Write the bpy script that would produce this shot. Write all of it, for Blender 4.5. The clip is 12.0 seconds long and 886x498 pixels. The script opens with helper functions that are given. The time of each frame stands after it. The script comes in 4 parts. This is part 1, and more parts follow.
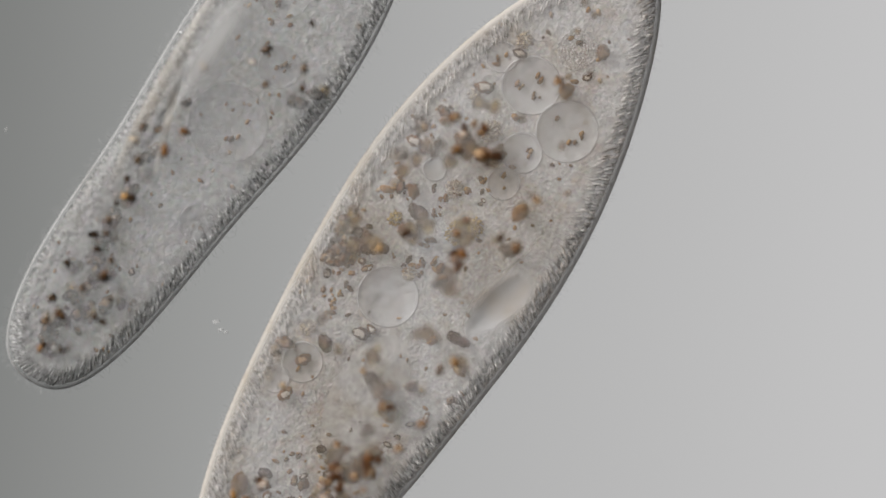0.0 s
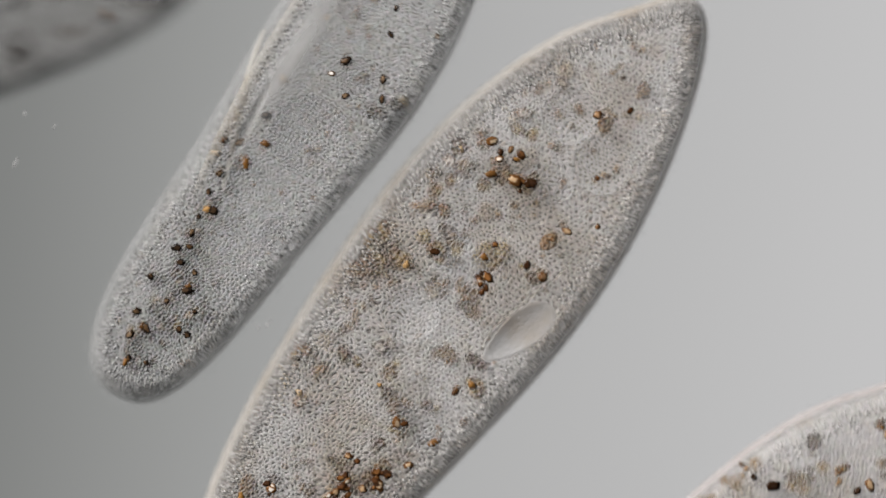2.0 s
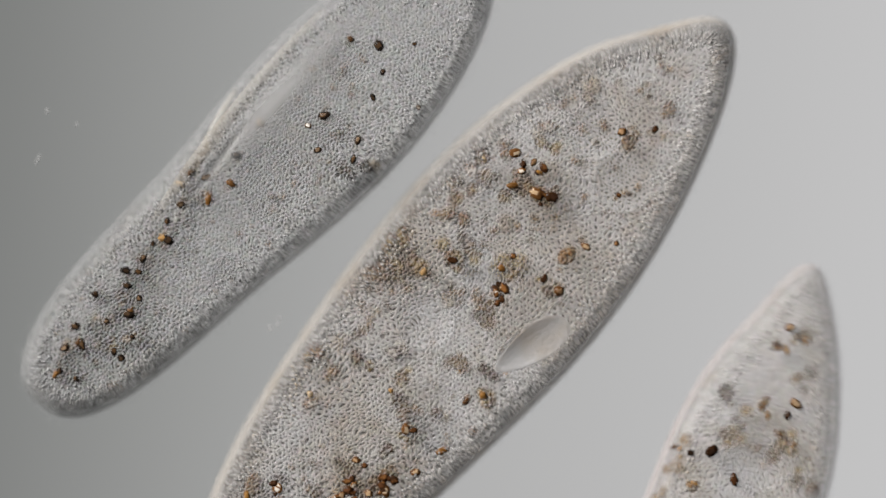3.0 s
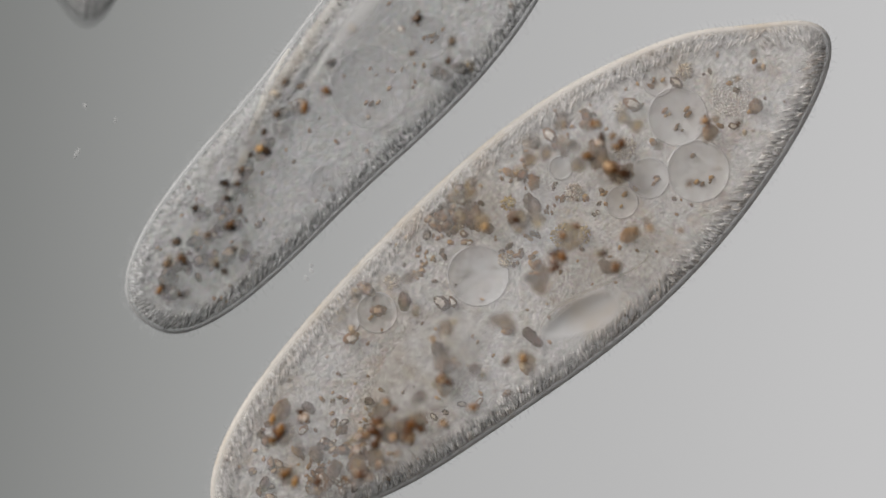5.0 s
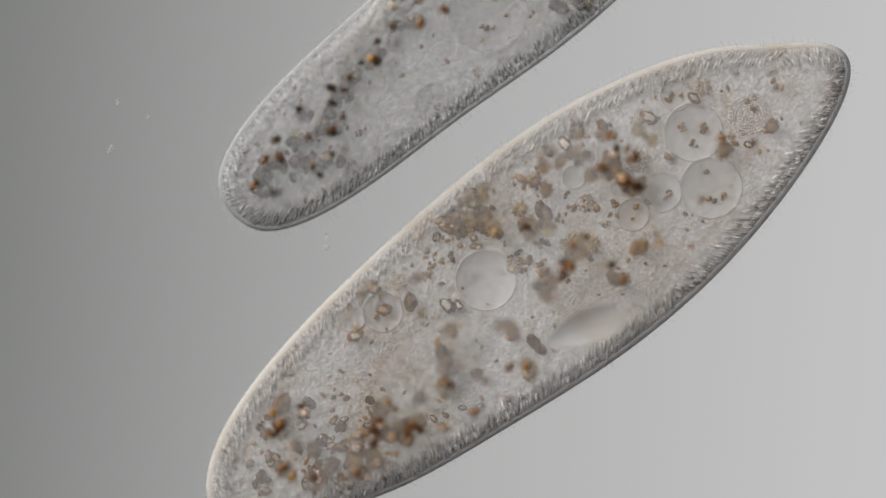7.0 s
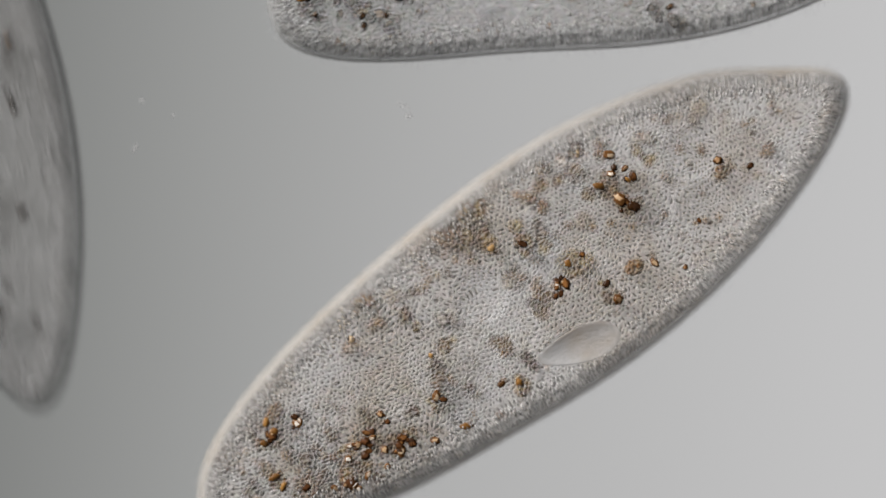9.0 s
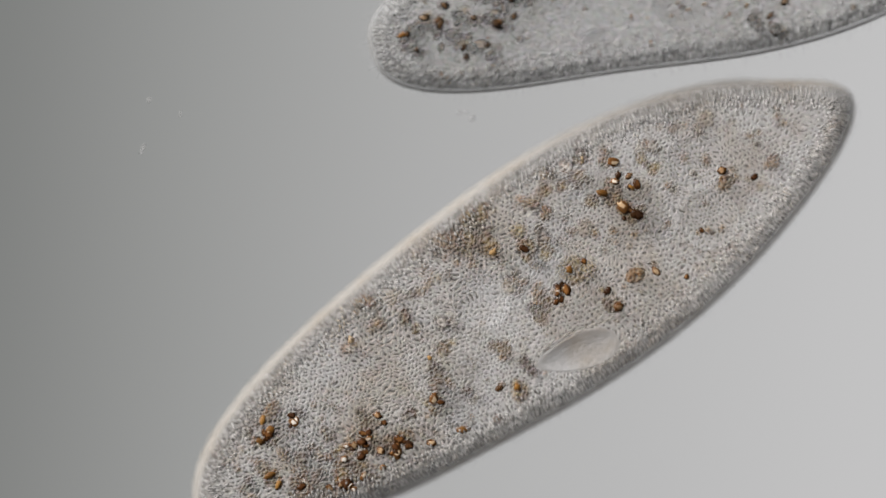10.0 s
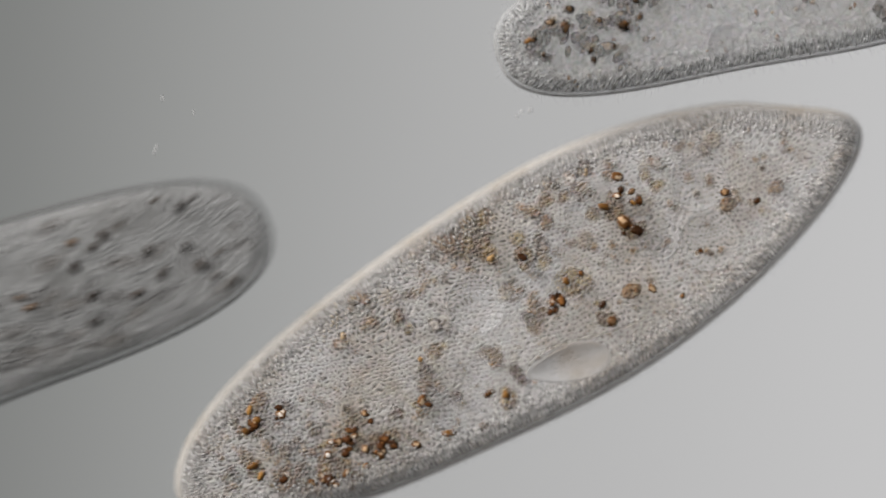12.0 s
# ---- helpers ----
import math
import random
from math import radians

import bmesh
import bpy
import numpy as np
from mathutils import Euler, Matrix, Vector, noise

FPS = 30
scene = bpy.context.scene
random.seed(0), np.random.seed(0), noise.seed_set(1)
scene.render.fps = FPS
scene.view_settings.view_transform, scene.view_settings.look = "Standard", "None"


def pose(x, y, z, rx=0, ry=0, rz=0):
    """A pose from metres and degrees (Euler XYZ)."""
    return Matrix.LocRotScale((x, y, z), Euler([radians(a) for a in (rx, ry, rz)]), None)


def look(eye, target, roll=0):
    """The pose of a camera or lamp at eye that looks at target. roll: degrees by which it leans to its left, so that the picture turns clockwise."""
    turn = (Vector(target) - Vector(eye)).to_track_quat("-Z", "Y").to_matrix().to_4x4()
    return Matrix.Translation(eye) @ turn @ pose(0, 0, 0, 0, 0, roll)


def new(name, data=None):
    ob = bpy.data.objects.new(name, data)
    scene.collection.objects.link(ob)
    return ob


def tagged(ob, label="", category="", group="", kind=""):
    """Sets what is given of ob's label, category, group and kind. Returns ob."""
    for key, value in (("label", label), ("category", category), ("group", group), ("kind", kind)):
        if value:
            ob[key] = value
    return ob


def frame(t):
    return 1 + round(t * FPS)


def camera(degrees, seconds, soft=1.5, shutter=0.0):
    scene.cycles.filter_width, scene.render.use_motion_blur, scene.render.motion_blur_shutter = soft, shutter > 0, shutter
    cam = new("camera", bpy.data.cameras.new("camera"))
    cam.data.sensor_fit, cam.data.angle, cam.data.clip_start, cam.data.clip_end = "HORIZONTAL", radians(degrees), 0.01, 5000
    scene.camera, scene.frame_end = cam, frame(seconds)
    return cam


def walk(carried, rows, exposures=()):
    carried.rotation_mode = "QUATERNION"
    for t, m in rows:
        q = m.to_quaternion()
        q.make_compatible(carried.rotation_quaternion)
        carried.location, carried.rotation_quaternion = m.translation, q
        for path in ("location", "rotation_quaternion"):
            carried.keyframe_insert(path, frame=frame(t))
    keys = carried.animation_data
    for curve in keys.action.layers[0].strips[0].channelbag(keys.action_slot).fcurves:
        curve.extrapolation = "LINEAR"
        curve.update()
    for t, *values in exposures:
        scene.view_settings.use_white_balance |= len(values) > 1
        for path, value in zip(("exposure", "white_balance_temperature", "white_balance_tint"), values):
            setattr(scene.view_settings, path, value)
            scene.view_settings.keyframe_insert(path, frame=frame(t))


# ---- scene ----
# A drop of pond water under the microscope, a thousand times enlarged: one metre here is one millimetre there.
UNIT = 0.0002
cam = camera(14.0, 12.0, soft=1.5, shutter=0.8)
STAND = 1.277
cam.data.dof.use_dof, cam.data.dof.focus_distance, cam.data.dof.aperture_fstop = True, STAND, 0.36
# the tube is racked up and down: the height of the plane in focus, from the cells' middle up to their skin
FOCUS = ((0, 0.0010), (0.5, 0.0012), (0.7, 0.0022), (1.0, 0.0030), (1.3, 0.0050), (1.5, 0.0068), (1.8, 0.0078), (2.1, 0.0080), (2.5, 0.0084),
         (3.2, 0.0084), (3.4, 0.0095), (3.7, 0.0068), (4.4, 0.0030), (5.2, 0.0012), (6.0, 0.0010), (7.0, 0.0012), (7.2, 0.0066),
         (7.7, 0.0100), (8.6, 0.0120), (8.8, 0.0118), (9.0, 0.0094), (9.3, 0.0088), (10.0, 0.0084), (11.0, 0.0082), (11.5, 0.0079), (12, 0.0074))
walk(cam, [(t, pose(0, 0, STAND + height)) for t, height in FOCUS], ((0, 0.45), (12, 0.45)))

# ---- light ----
world = bpy.data.worlds.new("world")
scene.world = world
world.use_nodes = True
world.node_tree.nodes["Background"].inputs[0].default_value = (0.80, 0.80, 0.82, 1)
world.node_tree.nodes["Background"].inputs[1].default_value = 0.022

sun = new("oblique_light", bpy.data.lights.new("oblique_light", "SUN"))
sun.data.energy, sun.data.angle, sun.data.color = 5.0, radians(42), (1.0, 0.975, 0.95)
SUN_AZIMUTH, SUN_HEIGHT = radians(141), radians(26)
sun.matrix_world = look((math.cos(SUN_AZIMUTH), math.sin(SUN_AZIMUTH), math.tan(SUN_HEIGHT)), (0, 0, 0))


# ---- materials ----
def material(name):
    m = bpy.data.materials.new(name)
    m.use_nodes = True
    m.node_tree.nodes.clear()
    return m, m.node_tree.nodes, m.node_tree.links


def ramp(nodes, stops):
    r = nodes.new("ShaderNodeValToRGB")
    while len(r.color_ramp.elements) < len(stops):
        r.color_ramp.elements.new(0.5)
    for e, (p, c) in zip(r.color_ramp.elements, stops):
        e.position, e.color = p, (*c, 1)
    return r


def noise_node(nodes, links, coord, scale, detail=2.0, rough=0.5):
    n = nodes.new("ShaderNodeTexNoise")
    n.inputs["Scale"].default_value, n.inputs["Detail"].default_value, n.inputs["Roughness"].default_value = scale, detail, rough
    links.new(coord.outputs["Object"], n.inputs["Vector"])
    return n


def pitted(nodes, links, coord, depth, gap, below, body):
    """The skin's lattice of pits: three crossed rows of waves, bent by slow drifts, deeper here and shallower there."""
    place = coord.outputs["Object"]
    for scale, reach in ((16, 0.016), (60, 0.0062), (230, 0.0042)):
        drift = noise_node(nodes, links, coord, scale, 1)
        bend = nodes.new("ShaderNodeVectorMath")
        bend.operation = "MULTIPLY_ADD"
        links.new(drift.outputs["Color"], bend.inputs[0])
        bend.inputs[1].default_value = (reach, reach, 0)
        links.new(place, bend.inputs[2])
        place = bend.outputs[0]
    total = None
    k = 2 * math.pi / (gap * UNIT * 0.866)
    for turn in (12, 72, 132):
        dot = nodes.new("ShaderNodeVectorMath")
        dot.operation = "DOT_PRODUCT"
        links.new(place, dot.inputs[0])
        dot.inputs[1].default_value = (k * math.cos(radians(turn)), k * math.sin(radians(turn)), 0)
        wave = nodes.new("ShaderNodeMath")
        wave.operation = "COSINE"
        links.new(dot.outputs["Value"], wave.inputs[0])
        if total is None:
            total = wave.outputs[0]
        else:
            both = nodes.new("ShaderNodeMath")
            both.operation = "ADD"
            links.new(total, both.inputs[0])
            links.new(wave.outputs[0], both.inputs[1])
            total = both.outputs[0]
    hollow = nodes.new("ShaderNodeMapRange")
    hollow.inputs["From Min"].default_value, hollow.inputs["From Max"].default_value = -1.5, 2.8
    links.new(total, hollow.inputs["Value"])
    cloud = noise_node(nodes, links, coord, 38, 2)
    uneven = nodes.new("ShaderNodeMapRange")
    uneven.inputs["From Min"].default_value, uneven.inputs["From Max"].default_value = 0.36, 0.58
    uneven.inputs["To Min"].default_value, uneven.inputs["To Max"].default_value = 0.8 * depth, depth
    # deeper towards the hind end
    split, hind = nodes.new("ShaderNodeSeparateXYZ"), nodes.new("ShaderNodeMath")
    links.new(coord.outputs["Object"], split.inputs[0])
    hind.operation = "MULTIPLY_ADD"
    hind.inputs[1].default_value = -1.5
    links.new(split.outputs["X"], hind.inputs[0])
    links.new(cloud.outputs["Fac"], hind.inputs[2])
    links.new(hind.outputs[0], uneven.inputs["Value"])
    relief = nodes.new("ShaderNodeBump")
    relief.invert = True
    relief.inputs["Distance"].default_value = 0.0044
    links.new(uneven.outputs[0], relief.inputs["Strength"])
    links.new(hollow.outputs[0], relief.inputs["Height"])
    links.new(below.outputs["Normal"], relief.inputs["Normal"])
    # the floor of each pit is darkened: its shade is put into the colour
    floor_shade = nodes.new("ShaderNodeMath")
    floor_shade.operation = "MULTIPLY"
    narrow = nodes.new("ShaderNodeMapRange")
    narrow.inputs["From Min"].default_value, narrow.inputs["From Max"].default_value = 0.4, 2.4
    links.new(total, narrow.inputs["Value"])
    links.new(narrow.outputs[0], floor_shade.inputs[0])
    links.new(uneven.outputs[0], floor_shade.inputs[1])
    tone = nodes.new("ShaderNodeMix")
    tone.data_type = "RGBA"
    links.new(floor_shade.outputs[0], tone.inputs["Factor"])
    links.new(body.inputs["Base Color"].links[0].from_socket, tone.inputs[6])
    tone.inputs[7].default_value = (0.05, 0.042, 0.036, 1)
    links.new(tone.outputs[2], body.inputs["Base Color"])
    # the skin: thickest at the darkened pit floors, a mere film at the rim
    ring, thick, share = nodes.new("ShaderNodeMath"), nodes.new("ShaderNodeMath"), nodes.new("ShaderNodeAttribute")
    ring.operation, thick.operation, share.attribute_name = "MULTIPLY_ADD", "MULTIPLY", "pit_share"
    ring.inputs[1].default_value, ring.inputs[2].default_value = 0.50, 0.22
    links.new(floor_shade.outputs[0], ring.inputs[0])
    links.new(share.outputs["Fac"], thick.inputs[0])
    links.new(ring.outputs[0], thick.inputs[1])
    return relief, thick


def haze_material(name, stops, cover, torn=1.1):
    """A cloud of pigment, dense in the middle and thinning out to nothing."""
    m, nodes, links = material(name)
    info = nodes.new("ShaderNodeObjectInfo")
    shade = ramp(nodes, stops)
    links.new(info.outputs["Random"], shade.inputs["Fac"])
    coord = nodes.new("ShaderNodeTexCoord")
    size = nodes.new("ShaderNodeVectorMath")
    size.operation = "LENGTH"
    level = nodes.new("ShaderNodeVectorMath")
    level.operation = "MULTIPLY"
    level.inputs[1].default_value = (1, 1, 0)
    links.new(coord.outputs["Object"], level.inputs[0])
    links.new(level.outputs[0], size.inputs[0])
    spots = noise_node(nodes, links, coord, 1.1 / UNIT, 4, 0.65)
    ragged = nodes.new("ShaderNodeMath")
    ragged.operation = "MULTIPLY_ADD"
    ragged.inputs[1].default_value, ragged.inputs[2].default_value = torn * UNIT, -0.5 * torn * UNIT
    links.new(spots.outputs["Fac"], ragged.inputs[0])
    reach = nodes.new("ShaderNodeMath")
    reach.operation = "ADD"
    links.new(size.outputs["Value"], reach.inputs[0])
    links.new(ragged.outputs[0], reach.inputs[1])
    fade = nodes.new("ShaderNodeMapRange")
    fade.interpolation_type = "SMOOTHSTEP"
    fade.inputs["From Min"].default_value, fade.inputs["From Max"].default_value = -0.1 * UNIT, 1.05 * UNIT
    fade.inputs["To Min"].default_value, fade.inputs["To Max"].default_value = cover, 0.0
    links.new(reach.outputs[0], fade.inputs["Value"])
    body = nodes.new("ShaderNodeBsdfPrincipled")
    body.inputs["Roughness"].default_value = 0.8
    links.new(shade.outputs["Color"], body.inputs["Base Color"])
    clear = nodes.new("ShaderNodeBsdfTransparent")
    mix = nodes.new("ShaderNodeMixShader")
    links.new(fade.outputs[0], mix.inputs[0])
    links.new(clear.outputs[0], mix.inputs[1])
    links.new(body.outputs[0], mix.inputs[2])
    out = nodes.new("ShaderNodeOutputMaterial")
    links.new(mix.outputs[0], out.inputs["Surface"])
    return m


def tissue(name, pale, tint, cover, grain=700.0, bump=0.5, rough=0.55, patch=70.0, low=0.5, high=0.68, pebble=0.0, pitch=8.0, vary=0.0, lean=0.0, pits=0.0, gap=9.8, dense=False, island=0.0, speck=0.0):
    """Living matter: a pale colour with tinted patches, fine grain, and the share of light that it stops."""
    m, nodes, links = material(name)
    coord = nodes.new("ShaderNodeTexCoord")
    big = noise_node(nodes, links, coord, patch, 4, 0.6)
    mixture = ramp(nodes, ((low, pale), (high, tint)))
    links.new(big.outputs["Fac"], mixture.inputs["Fac"])
    fine = noise_node(nodes, links, coord, grain, 3, 0.6)
    mid = noise_node(nodes, links, coord, grain * 0.3, 2, 0.5)
    add = nodes.new("ShaderNodeMath")
    add.operation = "ADD"
    links.new(fine.outputs["Fac"], add.inputs[0])
    links.new(mid.outputs["Fac"], add.inputs[1])
    relief = nodes.new("ShaderNodeBump")
    relief.inputs["Strength"].default_value, relief.inputs["Distance"].default_value = bump, 0.0016
    links.new(add.outputs[0], relief.inputs["Height"])
    body = nodes.new("ShaderNodeBsdfPrincipled")
    body.inputs["Roughness"].default_value = rough
    body.inputs["Specular IOR Level"].default_value = 0.25
    links.new(mixture.outputs["Color"], body.inputs["Base Color"])
    last = relief
    if island or speck:
        # each rod of its own density; each grain of its own shade
        deep, span = nodes.new("ShaderNodeMix"), nodes.new("ShaderNodeMapRange")
        deep.data_type, deep.blend_type = "RGBA", "MULTIPLY"
        deep.inputs["Factor"].default_value = 1.0
        if island:
            links.new(nodes.new("ShaderNodeNewGeometry").outputs["Random Per Island"], span.inputs["Value"])
            span.inputs["To Min"].default_value, span.inputs["To Max"].default_value = 1 - island, 1 + 0.7 * island
        else:
            links.new(fine.outputs["Fac"], span.inputs["Value"])
            span.inputs["From Min"].default_value, span.inputs["From Max"].default_value = 0.32, 0.68
            span.inputs["To Min"].default_value, span.inputs["To Max"].default_value = 1 - speck, 1 + 0.7 * speck
        links.new(mixture.outputs["Color"], deep.inputs[6])
        links.new(span.outputs[0], deep.inputs[7])
        mixture_out = deep.outputs[2]
        links.new(mixture_out, body.inputs["Base Color"])
    else:
        mixture_out = mixture.outputs["Color"]
    if pebble:
        bend = nodes.new("ShaderNodeVectorMath")
        bend.operation = "MULTIPLY_ADD"
        warp = noise_node(nodes, links, coord, 130, 1)
        links.new(warp.outputs["Color"], bend.inputs[0])
        bend.inputs[1].default_value = (0.0025, 0.0025, 0.0025)
        links.new(coord.outputs["Object"], bend.inputs[2])
        stones = nodes.new("ShaderNodeTexVoronoi")
        stones.feature = "SMOOTH_F1"
        stones.inputs["Scale"].default_value = 1 / (pitch * UNIT)
        stones.inputs["Smoothness"].default_value = 0.22
        stones.inputs["Randomness"].default_value = 0.7
        links.new(bend.outputs[0], stones.inputs["Vector"])
        last = nodes.new("ShaderNodeBump")
        last.invert = True
        last.inputs["Strength"].default_value, last.inputs["Distance"].default_value = pebble, 0.0022
        links.new(stones.outputs["Distance"], last.inputs["Height"])
        speckle = nodes.new("ShaderNodeMix")
        speckle.data_type, speckle.blend_type = "RGBA", "OVERLAY"
        speckle.inputs["Factor"].default_value = 0.07
        links.new(mixture_out, speckle.inputs[6])
        links.new(stones.outputs["Color"], speckle.inputs[7])
        links.new(speckle.outputs[2], body.inputs["Base Color"])
        links.new(relief.outputs["Normal"], last.inputs["Normal"])
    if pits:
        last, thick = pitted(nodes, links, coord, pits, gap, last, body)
    links.new(last.outputs["Normal"], body.inputs["Normal"])
    clear = nodes.new("ShaderNodeBsdfTransparent")
    mix = nodes.new("ShaderNodeMixShader")
    mix.inputs[0].default_value = cover
    if dense:
        share = nodes.new("ShaderNodeAttribute")
        share.attribute_name = "thick_share"
        thin = nodes.new("ShaderNodeMath")
        thin.operation = "MULTIPLY"
        thin.inputs[1].default_value = cover
        links.new(share.outputs["Fac"], thin.inputs[0])
        links.new(thin.outputs[0], mix.inputs[0])
    if vary:
        # thicker and thinner places, thinner towards the front end
        cloud = noise_node(nodes, links, coord, 42, 2)
        split = nodes.new("ShaderNodeSeparateXYZ")
        links.new(coord.outputs["Object"], split.inputs[0])
        slope, level = nodes.new("ShaderNodeMath"), nodes.new("ShaderNodeMath")
        slope.operation = level.operation = "MULTIPLY_ADD"
        links.new(split.outputs["X"], slope.inputs[0])
        slope.inputs[1].default_value, slope.inputs[2].default_value = lean, cover - vary * 0.5
        links.new(cloud.outputs["Fac"], level.inputs[0])
        level.inputs[1].default_value = vary
        links.new(slope.outputs[0], level.inputs[2])
        level.use_clamp = True
        links.new(level.outputs[0], mix.inputs[0])
        if pebble:
            push = nodes.new("ShaderNodeMath")
            push.operation = "MULTIPLY"
            push.inputs[1].default_value = pebble / cover
            links.new(level.outputs[0], push.inputs[0])
            links.new(push.outputs[0], last.inputs["Strength"])
    if pits:
        walls = nodes.new("ShaderNodeMath")
        walls.operation = "MULTIPLY_ADD"
        walls.use_clamp = True
        walls.inputs[1].default_value, walls.inputs[2].default_value = 1.0, cover
        links.new(thick.outputs[0], walls.inputs[0])
        links.new(level.outputs[0], walls.inputs[2])
        links.new(walls.outputs[0], mix.inputs[0])
    links.new(clear.outputs[0], mix.inputs[1])
    links.new(body.outputs[0], mix.inputs[2])
    out = nodes.new("ShaderNodeOutputMaterial")
    links.new(mix.outputs[0], out.inputs["Surface"])
    return m


def grain_material(name, stops, rough=0.2, cover=1.0):
    """Crystals and droplets, each of its own shade."""
    m, nodes, links = material(name)
    info = nodes.new("ShaderNodeObjectInfo")
    shade = ramp(nodes, stops)
    links.new(info.outputs["Random"], shade.inputs["Fac"])
    coord = nodes.new("ShaderNodeTexCoord")
    spots = noise_node(nodes, links, coord, 500, 2)
    relief = nodes.new("ShaderNodeBump")
    relief.inputs["Strength"].default_value, relief.inputs["Distance"].default_value = 0.3, 0.001
    links.new(spots.outputs["Fac"], relief.inputs["Height"])
    body = nodes.new("ShaderNodeBsdfPrincipled")
    body.inputs["Roughness"].default_value = rough
    body.inputs["Specular IOR Level"].default_value = 0.12
    body.inputs["IOR"].default_value = 1.5
    links.new(shade.outputs["Color"], body.inputs["Base Color"])
    links.new(relief.outputs["Normal"], body.inputs["Normal"])
    clear = nodes.new("ShaderNodeBsdfTransparent")
    mix = nodes.new("ShaderNodeMixShader")
    mix.inputs[0].default_value = cover
    links.new(clear.outputs[0], mix.inputs[1])
    links.new(body.outputs[0], mix.inputs[2])
    out = nodes.new("ShaderNodeOutputMaterial")
    links.new(mix.outputs[0], out.inputs["Surface"])
    return m


def field_material():
    """The lamp's field seen through the condenser, as a glow: grey, brighter to one side."""
    m, nodes, links = material("lit_field")
    coord = nodes.new("ShaderNodeTexCoord")
    split = nodes.new("ShaderNodeSeparateXYZ")
    links.new(coord.outputs["Object"], split.inputs[0])
    soft = noise_node(nodes, links, coord, 9, 2)
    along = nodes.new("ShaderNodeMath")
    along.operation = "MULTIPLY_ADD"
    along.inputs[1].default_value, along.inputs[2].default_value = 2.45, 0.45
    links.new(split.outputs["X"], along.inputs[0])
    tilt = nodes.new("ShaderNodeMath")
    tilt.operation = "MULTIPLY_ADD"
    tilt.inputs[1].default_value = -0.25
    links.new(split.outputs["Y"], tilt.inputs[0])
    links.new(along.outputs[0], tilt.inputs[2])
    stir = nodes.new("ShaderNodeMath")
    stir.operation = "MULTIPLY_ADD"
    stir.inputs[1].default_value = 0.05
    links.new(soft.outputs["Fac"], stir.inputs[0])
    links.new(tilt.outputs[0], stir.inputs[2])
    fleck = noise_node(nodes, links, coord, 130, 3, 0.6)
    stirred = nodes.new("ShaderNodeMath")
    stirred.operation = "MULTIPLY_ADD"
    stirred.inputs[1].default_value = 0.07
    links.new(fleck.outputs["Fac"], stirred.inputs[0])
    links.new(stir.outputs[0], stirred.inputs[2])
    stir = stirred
    # the lamp's uneven light is put into this ramp, dim to bright
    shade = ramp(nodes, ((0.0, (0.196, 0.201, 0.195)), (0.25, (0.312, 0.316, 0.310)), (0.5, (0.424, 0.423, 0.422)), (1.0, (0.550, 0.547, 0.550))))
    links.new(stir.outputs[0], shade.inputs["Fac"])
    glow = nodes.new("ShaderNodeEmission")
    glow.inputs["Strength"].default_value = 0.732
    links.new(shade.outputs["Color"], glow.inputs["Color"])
    out = nodes.new("ShaderNodeOutputMaterial")
    links.new(glow.outputs[0], out.inputs["Surface"])
    return m


FIELD = field_material()
MEMBRANE = tissue("clear_membrane", (0.80, 0.80, 0.80), (0.72, 0.70, 0.67), 0.08, bump=0.1)
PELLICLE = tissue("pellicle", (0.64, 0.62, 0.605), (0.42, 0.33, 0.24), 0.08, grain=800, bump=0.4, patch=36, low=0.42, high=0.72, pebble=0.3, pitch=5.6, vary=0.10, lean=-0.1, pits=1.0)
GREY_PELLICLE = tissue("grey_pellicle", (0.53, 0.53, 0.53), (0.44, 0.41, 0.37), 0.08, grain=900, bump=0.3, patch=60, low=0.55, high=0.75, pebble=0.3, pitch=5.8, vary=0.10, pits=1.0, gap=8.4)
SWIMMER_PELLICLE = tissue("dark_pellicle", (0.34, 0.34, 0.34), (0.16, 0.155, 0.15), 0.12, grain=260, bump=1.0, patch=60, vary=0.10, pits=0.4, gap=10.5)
CORTEX = tissue("cortex", (0.40, 0.37, 0.335), (0.35, 0.30, 0.24), 0.95, grain=330, bump=0.15, rough=0.6, dense=True)
BEAD = tissue("surface_beads", (0.44, 0.43, 0.42), (0.36, 0.29, 0.20), 0.50, grain=300, bump=0.1, rough=0.6, patch=48, low=0.52, high=0.70, island=0.45)
ROD = tissue("rods", (0.48, 0.465, 0.455), (0.42, 0.37, 0.33), 0.34, grain=300, bump=0.1, rough=0.6, island=0.32)
CYTOPLASM = tissue("warm_cytoplasm", (0.72, 0.695, 0.67), (0.48, 0.33, 0.18), 0.56, grain=820, bump=1.5, patch=60, low=0.50, high=0.70, pebble=0.12, pitch=7, speck=0.30)
GREY_CYTOPLASM = tissue("grey_cytoplasm", (0.44, 0.435, 0.43), (0.32, 0.29, 0.24), 0.54, grain=520, bump=1.1, patch=50, low=0.56, high=0.8, pebble=0.22, pitch=8.4, speck=0.30)
PALE_CYTOPLASM = tissue("pale_cytoplasm", (0.68, 0.65, 0.63), (0.52, 0.38, 0.22), 0.58, grain=430, bump=0.6, patch=55, low=0.54, high=0.76, pebble=0.2, pitch=10, speck=0.30)
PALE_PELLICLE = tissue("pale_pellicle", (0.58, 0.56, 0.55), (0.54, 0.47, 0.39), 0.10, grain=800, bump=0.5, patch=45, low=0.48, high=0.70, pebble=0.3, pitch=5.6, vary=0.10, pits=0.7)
NUCLEUS = tissue("nucleus", (0.55, 0.53, 0.50), (0.47, 0.41, 0.33), 0.65, grain=380, bump=0.5, speck=0.30)
